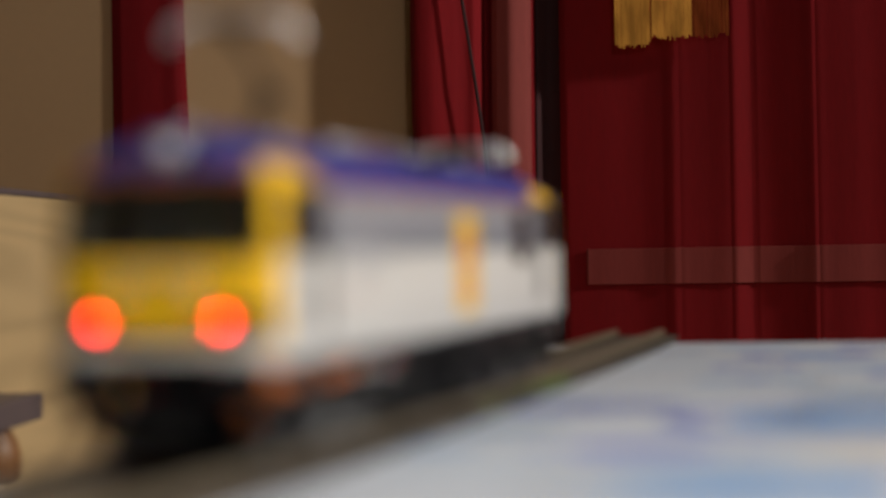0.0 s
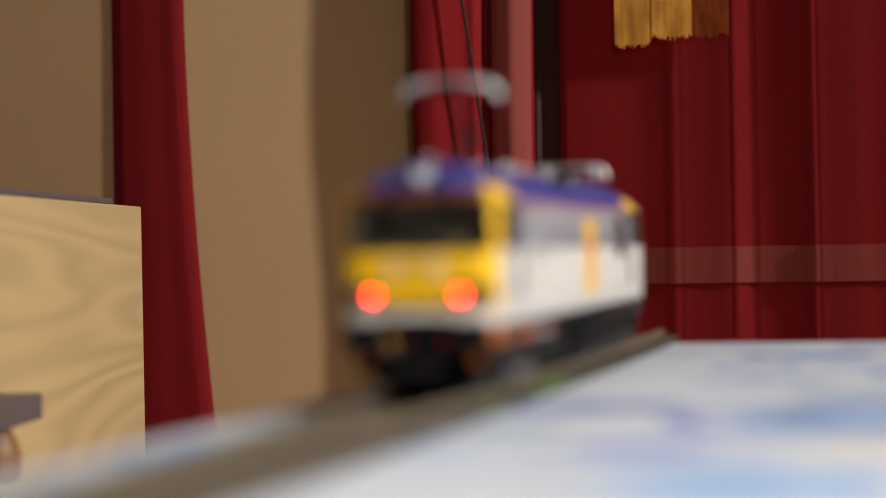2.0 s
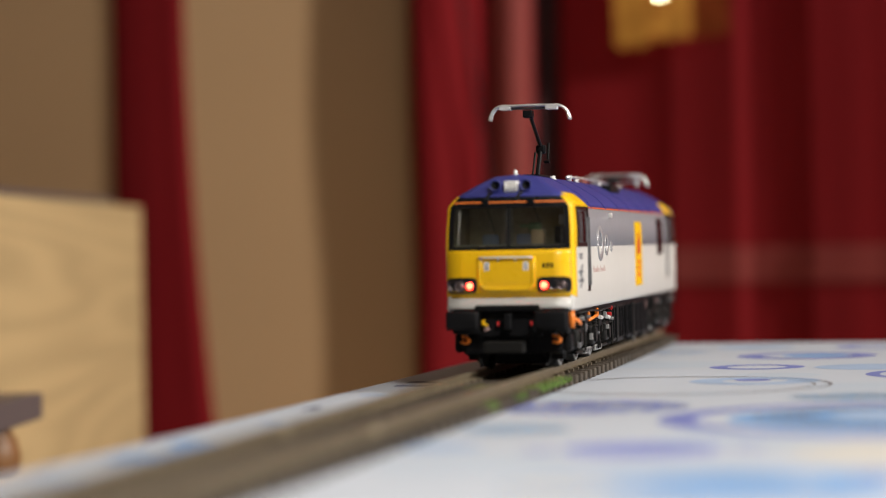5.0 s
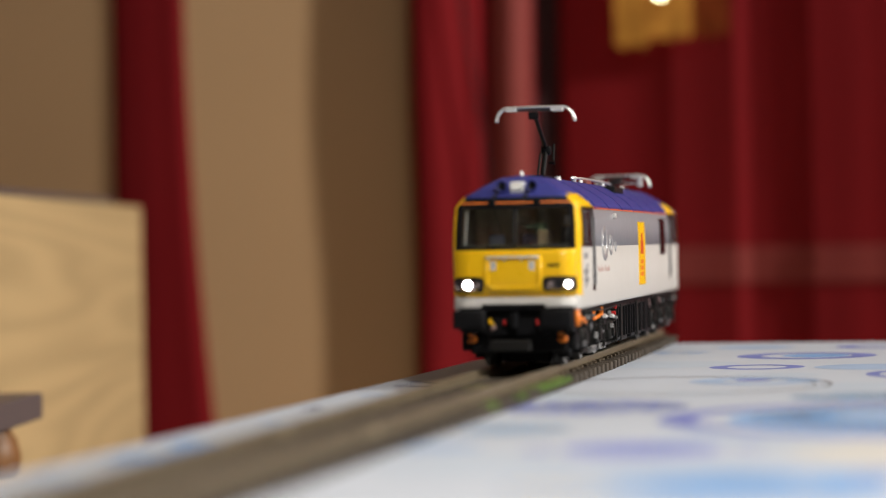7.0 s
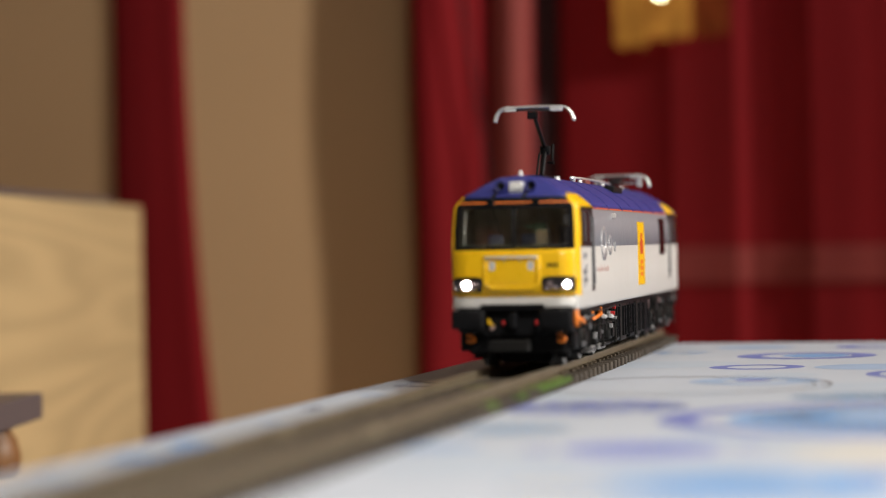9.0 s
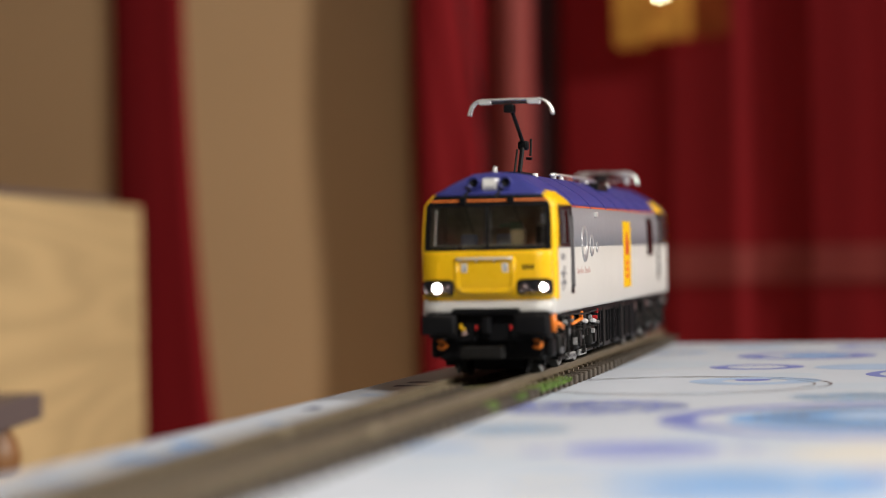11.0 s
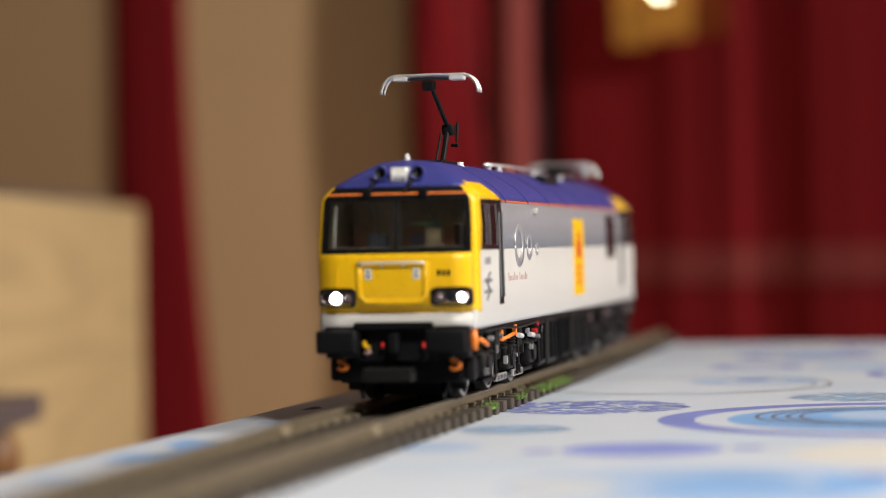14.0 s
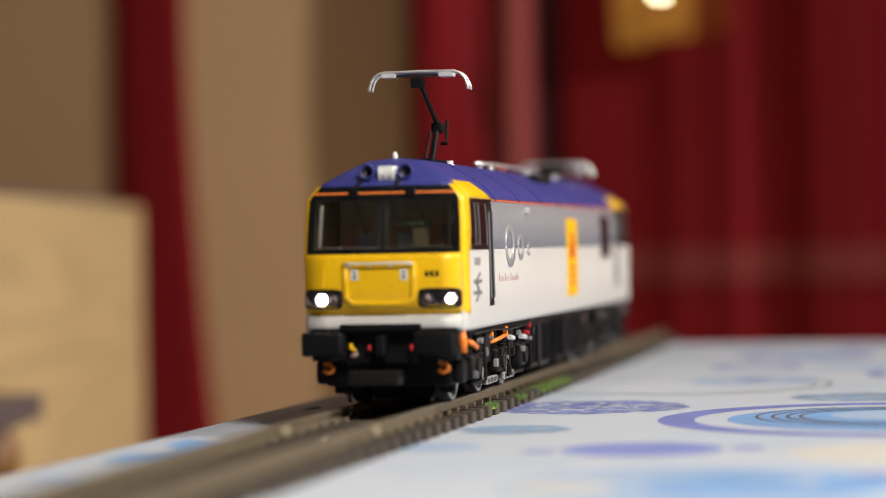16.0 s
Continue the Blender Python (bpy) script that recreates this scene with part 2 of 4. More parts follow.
def grid_faces(bm, rows):
    vs = [[bm.verts.new(c) for c in row] for row in rows]
    for a, b in zip(vs, vs[1:]):
        for i in range(len(a) - 1):
            bm.faces.new((a[i], a[i + 1], b[i + 1], b[i]))
    return vs


def slab(rows_out, rows_in, bm=None):
    """A panel with thickness, from an outer and an inner sheet."""
    bm = bm or bmesh.new()
    o, i = grid_faces(bm, rows_out), grid_faces(bm, rows_in)
    for a, b in ((o[0], i[0]), (o[-1], i[-1]), ([r[0] for r in o], [r[0] for r in i]), ([r[-1] for r in o], [r[-1] for r in i])):
        for k in range(len(a) - 1):
            bm.faces.new((a[k], a[k + 1], b[k + 1], b[k]))
    return bm


# ---- the room ----
def wall(name, x0, x1, y0, y1, z0, z1, material, label, kind="structure"):
    ob = link_mesh(name, box(x0, x1, y0, y1, z0, z1), material)
    return tagged(ob, label, "wall" if "wall" in name else name, kind=kind)


wall("floor", -2.4, 2.7, -2.2, 2.4, -0.1, 0.0, M_FLOOR, "brown wooden floor under the table")
wall("wall_north", -0.186, 2.7, 1.675, 1.9, 0.0, 2.5, M_WALL, "beige painted plaster wall behind the curtains")
# Added bend in the wall: its angle is set only to catch less light.
back_left = link_mesh("wall_northwest", box(-2.25, 0, 0, 0.16, 0.0, 2.5), M_WALL)
back_left.matrix_world = pose(-0.186, 1.675, 0, 0, 0, -10.6)
tagged(back_left, "beige painted wall angled from the lamp to look dimmer beside the narrow curtain", "wall", kind="structure")
# These three walls are unseen; their colour only holds back the fill.
wall("wall_south", -2.3, 2.7, -2.2, -2.05, 0.0, 2.5, M_WALL_UNSEEN, "unseen plain wall, brown to cut the light it bounces")
wall("wall_west", -2.3, -2.15, -2.05, 2.32, 0.0, 2.5, M_WALL_UNSEEN, "unseen plain wall, brown to cut the light it bounces")
wall("wall_east", 2.55, 2.7, -2.05, 1.74, 0.0, 2.5, M_WALL_UNSEEN, "unseen plain wall, brown to cut the light it bounces")
wall("ceiling", -2.4, 2.7, -2.2, 2.4, 2.5, 2.6, M_CEIL, "plain cream ceiling")


def cloth_sheet(knots, y_back, z0, z1, flare=0.0, thick=0.0025, steps=64, sway=1.0):
    """A hanging curtain: knots are (x, how far it stands out), smoothly joined, and it spreads a little downwards."""
    xs = [k[0] for k in knots]
    ds = [k[1] for k in knots]
    n = (len(knots) - 1) * 8 + 1
    u = np.linspace(0, len(knots) - 1, n)
    ax = np.interp(u, range(len(xs)), xs)
    ad = np.interp(u, range(len(ds)), ds)
    kernel = np.hanning(11)[1:-1]
    ad = np.convolve(np.pad(ad, 4, mode="edge"), kernel / kernel.sum(), mode="valid")
    out, inn = [], []
    for j in range(steps):
        f = j / (steps - 1)
        z = z0 + (z1 - z0) * f
        mid = xs[0]
        wob = [sway * 0.0025 * math.sin(9 * a + 9 * z) * math.sin(12 * z + 12 * a) for a in ax]
        row = [Vector((a + flare * max(0.0, 0.955 - z) ** 1.55 * (a - mid) / (xs[-1] - mid) + 0.6 * o, y_back - d + o, z)) for a, d, o in zip(ax, ad, wob)]
        out.append(row)
        inn.append([v + Vector((0, thick, 0)) for v in row])
    return slab(out, inn)


def column_x(u, depth):
    """Sideways place at a depth that fits column u of the camera's view."""
    return (u - 784) / 4326 * depth


def curtains():
    left = [(column_x(p, 1.62), d) for p, d in ((184, -0.0085), (200, -0.005), (240, -0.001), (275, 0.001), (298, 0.003), (310, 0.002), (318, 0.0))]
    ob = link_mesh("curtain", cloth_sheet(left, 1.672, 0.0, 1.8, flare=0.115, sway=0.25), M_CURTAIN, smooth=True)
    tagged(ob, "narrow dark red curtain hanging against the beige wall", "curtain", "red curtains")
    mid = [(column_x(p, 1.6), d) for p, d in ((735, 0.006), (742, 0.0205), (775, 0.0235), (815, 0.019), (835, 0.017), (850, 0.018), (862, 0.013), (868, 0.0), (876, 0.0),
                                             (886, 0.008), (915, 0.016), (945, 0.012), (958, 0.002), (964, -0.008))]
    ob = link_mesh("curtain", cloth_sheet(mid, 1.66, 0.0, 2.3), M_CURTAIN, smooth=True)
    tagged(ob, "gathered red curtain with a loose fold beside the window", "curtain", "red curtains")
    strip = [(column_x(p, 1.6), d) for p, d in ((882, 0.008), (890, 0.014), (915, 0.021), (945, 0.017), (953, 0.008))]
    link_mesh("lit_pleat", cloth_sheet(strip, 1.66, 0.0, 2.3), M_CURTAIN_LIT, ob, "rose pleat coloured paler for the light it faces", True)
    # Dark tube imitating the shade line of a slanting curtain fold.
    thin_tube = pipe([(column_x(822, 1.61), 1.627, 0.962), (column_x(846, 1.61), 1.627, 0.90), (column_x(866, 1.61), 1.630, 0.845), (column_x(870, 1.61), 1.632, 0.76)], 0.0012)
    link_mesh("fold_shade_line", thin_tube, M_CURTAIN_SHADE, ob, "dark slanting line standing in for a fold's shade")
    # Dark sheet put in the gap where there is only shade.
    gap = [(column_x(p, 1.62), d) for p, d in ((960, 0.012), (985, 0.004), (1010, 0.010))]
    link_mesh("gap_shade", cloth_sheet(gap, 1.672, 0.0, 2.3), M_CURTAIN_SHADE, ob, "dark sheet for the shade in the gap", True)
    folds = [(1003, 0.0), (1012, 0.03), (1045, 0.032), (1080, 0.034), (1115, 0.032), (1150, 0.036), (1185, 0.052), (1200, 0.064), (1215, 0.058), (1260, 0.062), (1300, 0.074),
             (1308, 0.075), (1334, 0.053), (1346, 0.056), (1375, 0.062), (1405, 0.075), (1420, 0.085), (1436, 0.112), (1448, 0.106), (1500, 0.114), (1540, 0.112), (1580, 0.122)]
    k = 1580
    rng = random.Random(4)
    while k < 3600:
        folds += [(k + 34, 0.09 + 0.02 * rng.random()), (k + 80 + 25 * rng.random(), 0.12 + 0.02 * rng.random()), (k + 125, 0.12)]
        k += 165
    right = [(column_x(p, 1.61), 0.001 + 0.145 * d + 0.28 * (column_x(p, 1.61) - 0.08)) for p, d in folds]
    ob = link_mesh("curtain", cloth_sheet(right, 1.66, 0.0, 2.3, sway=0.35), M_CURTAIN, smooth=True)
    tagged(ob, "wide deep red curtain in heavy folds with a paler band across it", "curtain", "red curtains")
    # Paler strip following the folds at one height.
    band = [(x, d + 0.0018) for x, d in right[2:]]
    link_mesh("pale_band", cloth_sheet(band, 1.66, 0.7605, 0.7845, thick=0.0012, sway=0.35), M_BAND, ob, "paler rose band", True)


curtains()


def light_patch():
    """Glowing strips before the curtain imitate a gold light patch whose lower edge shows."""
    lamp = new("curtain_light_patch")
    d = 1.628
    zb = 0.7888 + (435 - 7 - 84) / 4326 * d
    x0, x1, x2, x3 = (column_x(p, d) for p in (1096, 1160, 1226, 1290))
    rng = random.Random(21)
    # Ragged ends and a dimmer right side make the imitated light fade out.
    for a, b, m, lab, drop in ((x0, x1 - 0.0012, M_GOLD, "glowing gold strips imitating light on the curtain", 0.0), (x1, x2, M_GOLD, "glowing gold strips imitating light on the curtain", 0.0045), (x2 + 0.0005, x3, M_GOLD_DIM, "dimmer orange strips for the faint side of the light patch", 0.005)):
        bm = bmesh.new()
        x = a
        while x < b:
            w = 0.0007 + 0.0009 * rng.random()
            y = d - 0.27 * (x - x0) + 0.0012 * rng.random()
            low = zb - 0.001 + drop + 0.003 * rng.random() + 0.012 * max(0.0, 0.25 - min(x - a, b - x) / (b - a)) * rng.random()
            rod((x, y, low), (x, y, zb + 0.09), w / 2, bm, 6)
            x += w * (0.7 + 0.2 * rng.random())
        link_mesh("glow_strips", bm, m, lamp, lab)
    bulb = lathe([(0.0006, 0), (0.003, 0.0008), (0.0042, 0.0035), (0.0040, 0.006), (0.003, 0.009), (0.0022, 0.012)], seg=16,
                 matrix=Matrix.Translation((column_x(1176, 1.618), 1.618, 0.7888 + (427 + 6) / 4326 * 1.618)))
    link_mesh("bulb", bulb, M_BULB, lamp, "small glowing warm bulb", True)
    x = column_x(1176, 1.618)
    # Socket, tube and top bar are added to hold it up.
    link_mesh("socket", rod((x, 1.618, 0.955), (x, 1.618, 0.975), 0.004, seg=14), M_CHROME, lamp)
    link_mesh("thin_tube", pipe([(x, 1.618, 0.974), (x, 1.618, 1.7), (x, 1.618, 2.5)], 0.0015), M_FRAME, lamp)
    link_mesh("top_bar", box(x0, x2, d - 0.016, d - 0.014, zb + 0.088, zb + 0.094, 0.001), M_FRAME, lamp)
    tagged(lamp, "glowing gold strips imitating a patch of light on the curtain, with a small bulb", "lamp")


light_patch()


def cabinet():
    th = new("plywood_cabinet")
    ang = math.atan2(0.0185, 0.36)
    th.matrix_world = pose(-0.1785, 1.45, 0, 0, 0, -math.degrees(ang))
    top = 0.8152
    link_mesh("side_panel", box(-0.018, 0, -0.72, 0, 0.0, top, 0.0012), M_BIRCH, th, "pale birch plywood side with wavy grain")
    link_mesh("side_panel", box(-0.46, -0.442, -0.72, 0, 0.0, top, 0.0012), M_BIRCH, th)
    link_mesh("back_panel", box(-0.442, -0.018, -0.012, 0, 0.0, top, 0.001), M_BIRCH, th)
    link_mesh("front_panel", box(-0.442, -0.018, -0.72, -0.702, 0.0, top, 0.001), M_BIRCH, th)
    link_mesh("lid", box(-0.462, -0.001, -0.721, -0.085, top + 0.0002, top + 0.0034, 0.0008), M_SLATE, th, "thin dark grey lid")
    link_mesh("ledge", box(-0.001, 0.037, -0.66, -0.45, 0.7212, 0.7318, 0.0008), M_SLATE, th, "dark slate-grey ledge")
    bm = lathe([(0.010, 0), (0.012, 0.002), (0.0125, 0.010), (0.011, 0.016), (0.009, 0.0185), (0.009, 0.0195)], seg=24, matrix=Matrix.Translation((0.0240, -0.49, 0.700)))
    link_mesh("knob", bm, M_KNOB, th, "turned brown wooden knob", True)
    tagged(th, "pale birch plywood cabinet with dark lid and ledge", "cabinet")


cabinet()

# ---- the table ----
YAW = 12.4
TABLE = pose(0.0328, 0.952, 0, 0, 0, -YAW)      # the far corner: -Y towards the camera, +X along the far edge


def table():
    th = new("dining_table")
    th.matrix_world = TABLE
    link_mesh("tabletop", box(0.004, 0.896, -1.296, -0.004, TABLE_Z - 0.032, TABLE_Z - 0.0015, 0.003), M_LEG, th)
    for x in (0.05, 0.85):
        for y in (-1.25, -0.05):
            link_mesh("leg", box(x - 0.03, x + 0.03, y - 0.03, y + 0.03, 0.0, TABLE_Z - 0.032, 0.004), M_LEG, th)
    tagged(th, "wooden dining table covered with a printed cloth", "table")


def tablecloth():
    th = new("tablecloth")
    th.matrix_world = TABLE
    prof = [(-0.0035, -0.22), (-0.003, -0.08), (-0.0026, -0.012), (-0.0018, -0.005), (0.0008, -0.0014), (0.005, -0.0002), (0.012, 0.0)]
    w, l = 0.9, 1.3
    ys = [(-l + 0.012) + (l - 0.024) * i / 40 for i in range(41)]
    xs = [0.012 + (w - 0.024) * i / 30 for i in range(31)]

    def wob(a, z):
        return 0.006 * math.sin(21 * a) * min(1, -z * 8)
    xx = [(o, z) for o, z in prof] + [(x, 0.0) for x in xs[1:-1]] + [(w - o, z) for o, z in reversed(prof)]
    yy = [(-l + o, z) for o, z in prof] + [(y, 0.0) for y in ys[1:-1]] + [(-o, z) for o, z in reversed(prof)]
    rows = []
    for y, zy in yy:
        rows.append([Vector((x + (-1 if x < w / 2 else 1) * (wob(y, zx) if zx < -0.01 else 0), y + (-1 if y < -l / 2 else 1) * (wob(x, zy) if zy < -0.01 else 0), TABLE_Z + min(zx, zy))) for x, zx in xx])
    bm = bmesh.new()
    grid_faces(bm, rows)
    link_mesh("cloth", bm, M_CLOTH, th, smooth=True)
    inv = TABLE.inverted()

    def at(x, y, k):
        c = inv @ Vector((x / 1000, y / 1000, 0))
        return Vector((c.x, c.y, TABLE_Z + 0.00004 * k))

    def trim(v):
        """Prints end where the cloth turns down over the edge."""
        return Vector((max(v.x, 0.0125), min(v.y, -0.0125), v.z))

    def ring(name, x, y, r0, r1, m, k=1, seg=56, wobble=0.0, seed=0):
        bm = bmesh.new()
        c = at(x, y, k)
        rg = random.Random(seed)
        ph = [rg.random() * 6.3 for _ in range(3)]
        a, b = [], []
        for i in range(seg):
            t = 2 * math.pi * i / seg
            f = 1 + wobble * (math.sin(2 * t + ph[0]) + 0.6 * math.sin(5 * t + ph[1]) + 0.4 * math.sin(9 * t + ph[2]))
            v = Vector((math.cos(t), math.sin(t), 0)) / 1000 * f
            b.append(bm.verts.new(trim(c + v * r1)))
            if r0:
                a.append(bm.verts.new(trim(c + v * r0)))
        if r0:
            for i in range(seg):
                j = (i + 1) % seg
                bm.faces.new((b[i], b[j], a[j], a[i]))
        else:
            bm.faces.new(b)
        return link_mesh(name, bm, m, th)

    def lace(x, y, r, m, seed, n=150, size=1.0):
        bm = bmesh.new()
        rg = random.Random(seed)
        for _ in range(n):
            q, t = r * math.sqrt(rg.random()), rg.random() * 6.3
            c = at(x + q * math.cos(t), y + q * math.sin(t), 1 + rg.random())
            s = (0.5 + 1.3 * rg.random()) / 1000 * r / 22 * size
            t0 = rg.random() * 6
            bm.faces.new([bm.verts.new(c + Vector((math.cos(t0 + i * 1.05) * s * 1.6, math.sin(t0 + i * 1.05) * s * (0.5 + 0.6 * (i % 2)), 0))) for i in range(6)])
        return link_mesh("printed_lace_disc", bm, m, th)

    ring("printed_ring", 95.5, 525, 42, 50, M_PURPLE, 1)
    ring("printed_disc", 95.5, 525, 0, 35, M_SKY, 1)
    for r in (29.5, 26, 22.8, 20):
        ring("printed_line", 97, 531, r - 0.55, r + 0.25, M_BROWNPRINT, 3)
    ring("printed_disc", 98, 533, 0, 14, M_PALE, 2)
    lace(33.6, 577, 23.5, M_LACE, 2, 620, 0.62)
    ring("printed_disc", 36.5, 457, 0, 15.2, M_LACE, 1)
    ring("printed_dot", 17.2, 457, 0, 3.3, M_PURPLE, 1)
    ring("printed_dot", 56.2, 456, 0, 3.3, M_PURPLE, 1)
    ring("printed_disc", 40, 388, 0, 32, M_PALE, 1, wobble=0.03)
    ring("printed_disc", 50, 385, 0, 21, M_SKY, 1.5, wobble=0.05)
    ring("printed_disc", 18, 388, 0, 9, M_CREAM, 2)
    ring("printed_ring", 44, 394, 13, 17, M_PALE, 2)
    ring("printed_disc", 80, 440, 0, 19, M_CREAM, 1, wobble=0.06)
    ring("printed_line", 62.5, 659, 40.4, 41.4, M_BROWNPRINT, 1)
    ring("printed_line", 62.5, 659, 36.4, 37.0, M_BROWNPRINT, 1)
    ring("printed_ring", 85, 672, 9, 18, M_PALE, 1)
    ring("printed_dot", 85, 676, 0, 5, M_PURPLE, 2)
    lace(101, 597, 17, M_CYAN, 5, 520, 0.7)
    lace(14, 512, 11.5, M_CYAN, 6, 420, 1.0)
    ring("printed_ring", 120, 811, 15, 23, M_PURPLE, 1)
    ring("printed_disc", 123, 811, 0, 11, M_SKY, 1)
    ring("printed_ring", 95, 745, 9, 14.5, M_PURPLE, 1)
    ring("printed_disc", 128, 735, 0, 17, M_PALE, 1)
    ring("printed_disc", 112, 880, 0, 14, M_PALE, 1)
    ring("printed_ring", 155, 870, 9, 16, M_PURPLE, 1)
    lace(80, 850, 12, M_SKY, 8, 90)
    ring("printed_disc", 150, 690, 0, 22, M_SKY, 1)
    ring("printed_ring", 150, 690, 27, 31, M_PURPLE, 1)
    ring("printed_disc", -38, 592, 0, 8, M_NAVY_SHADED, 1)
    ring("printed_ring", -66, 478, 13, 26, M_SKY, 1)
    ring("printed_disc", -66, 472, 0, 8, M_WASH, 1)
    ring("printed_ring", -74, 405, 12, 21, M_PALE, 1)
    ring("printed_line", -70, 432, 20, 20.8, M_BROWNPRINT, 2)
    ring("printed_disc", -80, 372, 0, 12, M_LACE, 1)
    ring("printed_ring", -10, 688, 6, 12, M_NAVY_SHADED, 1)
    ring("printed_dot", 69.4, 398, 0, 3.4, M_PURPLE, 3)
    ring("printed_disc", -36, 545, 0, 6, M_PALE, 1)
    ring("printed_disc", -19, 640, 0, 4, M_PALE, 1)
    ring("printed_disc", -3, 470, 0, 10, M_PALE, 1)
    ring("printed_disc", -14, 500, 0, 7, M_PALE, 1)
    for x, y, r in ((25, 620, 16), (60, 480, 20), (5, 430, 18), (110, 640, 16), (70, 770, 22), (130, 560, 20), (95, 700, 12), (65, 620, 9), (75, 905, 15)):
        ring("printed_wash", x, y, 0, r, M_WASH, 0.5, wobble=0.05, seed=int(x + y))
    rg = random.Random(11)
    for _ in range(16):
        x, y = 180 + 560 * rg.random(), 60 + 760 * rg.random()
        ring("printed_ring", x, y - x * 0.2, 14, 26, rg.choice((M_PURPLE, M_SKY, M_PALE)), 1)
    tagged(th, "white tablecloth printed with blue and violet circles on the table", "tablecloth")


table()
tablecloth()


# ---- the track ----
def railway_track():
    th = new("railway_track")
    S0, S1, PITCH = -226, 470, 9.0

    def along(profile, side):
        bm = bmesh.new()
        rows = []
        s = S0
        while s <= S1 + 0.1:
            m = track_pose(s, 0, RAIL_Z)
            rows.append([m @ (Vector((0, side + y, z)) / 1000) for y, z in profile])
            s += 12
        vs = [[bm.verts.new(c) for c in r] for r in rows]
        for a, b in zip(vs, vs[1:]):
            for i in range(len(a)):
                j = (i + 1) % len(a)
                bm.faces.new((a[i], a[j], b[j], b[i]))
        bm.faces.new(vs[0]), bm.faces.new(vs[-1])
        return bm
    rail = [(-0.75, -0.12), (-0.75, -0.75), (-0.3, -0.95), (-0.3, -1.9), (-1.15, -2.2), (-1.15, -2.5), (1.15, -2.5), (1.15, -2.2), (0.3, -1.9), (0.3, -0.95), (0.75, -0.75), (0.75, -0.12)]
    for side in (-8.95, 8.95):
        r = link_mesh("rail", along(rail, side), M_RAIL, th, "weathered tan-brown metal rail")
        link_mesh("running_surface", along([(-0.6, -0.13), (-0.45, 0.0), (0.45, 0.0), (0.6, -0.13)], side), M_RAILTOP, r, "polished top of the rail")
    for side in (-8.95, 8.95):
        for k in (-1, 1):
            j = link_mesh("rail_joiner", box(-0.0035, 0.0035, -0.00035, 0.00035, -0.0022, -0.0007, 0.0002), M_JOINER, th, "pale metal rail joiner")
            j.matrix_world = track_pose(262, side + k * 0.95)
    for side in (-3.6, 3.6):
        link_mesh("web_strip", along([(-0.7, -4.2), (-0.7, -3.3), (0.7, -3.3), (0.7, -4.2)], side), M_SLEEPER, th)
    bm = box(-2.05, 2.05, -15.0, 15.0, -5.05, -2.5, 0.22, seg=1)
    bmesh.ops.scale(bm, vec=(0.001,) * 3, verts=bm.verts)
    first = link_mesh("sleeper", bm, M_SLEEPER, th)
    first.matrix_world = track_pose(S0 + 5)
    cb = bmesh.new()
    rng = random.Random(3)
    s = S0 + 5
    while s < S1 - 3:
        m = track_pose(s)
        if s > S0 + 6:
            o = new("sleeper", first.data)
            o.parent = th
            o.matrix_world = m @ pose(0, 0.0002 * (rng.random() - 0.5), 0, 0, 0, 0.6 * (rng.random() - 0.5))
        for side in (-8.95, 8.95):
            for k in (-1, 1):
                before = len(cb.verts)
                y = side + k * 1.75
                box(-0.9, 0.9, y - 0.65, y + 0.65, -2.55, -1.75, 0.0, cb)
                cb.verts.ensure_lookup_table()
                for v in cb.verts[before:]:
                    v.co = m @ (v.co / 1000)
        s += PITCH
    link_mesh("chair_moulding", cb, M_CHAIR, th, "small moulded chairs holding the rails")["kind"] = "stuff"
    tagged(th, "model railway track with brown sleepers lying on the cloth", "model track")


def scatter():
    """Loose green flock on the sleepers."""
    rng = random.Random(9)
    for spots, material, label in (
            (((62, 112, 12.0, 15.6, 300), (166, 174, 13.0, 15.2, 70), (128, 142, 14.0, 15.4, 30)), M_GRASS, "bright green flock grass stuck on the sleepers"),
            (((56, 122, 9.8, 13.5, 260), (96, 112, -4.0, 3.0, 90), (70, 90, 12.0, 14.5, 60)), M_STRAW, "straw-green flock grass between the rails")):
        bm = bmesh.new()
        for a, b, y0, y1, n in spots:
            for _ in range(n):
                s = a + (b - a) * rng.random()
                y = y0 + (y1 - y0) * rng.random()
                m = track_pose(s, y, RAIL_Z - 0.0028)
                h = (0.3 + 0.75 * rng.random()) / 1000
                w = (0.25 + 0.35 * rng.random()) / 1000
                lean = Vector((rng.uniform(-1, 1), rng.uniform(-1, 1), 0)) * 0.0008
                t = rng.random() * 6.3
                q = [bm.verts.new(m @ Vector((w * math.cos(t + i * 2.1), w * math.sin(t + i * 2.1), -0.0006))) for i in range(3)]
                tip = bm.verts.new(m @ (Vector((0, 0, h)) + lean))
                for i in range(3):
                    bm.faces.new((q[i], q[(i + 1) % 3], tip))
        ob = link_mesh("flock_grass", bm, material)
        tagged(ob, label, "flock grass", kind="stuff")


railway_track()
scatter()


# ---- the locomotive: millimetres, +X forward, +Z up from the rails ----
HALF = [(15.8, 17.1), (16.6, 17.35), (20, 17.4), (32.7, 17.4), (38, 17.3), (43.3, 16.95), (43.8, 16.9), (45.2, 15.9), (47.2, 13.9), (49.4, 10.5), (51.2, 7.5), (52.2, 5.5), (52.6, 3.2), (52.7, 0.0)]
FRONT_X = 131.5


def half_width(z):
    return float(np.interp(z, [h[0] for h in HALF], [h[1] for h in HALF]))


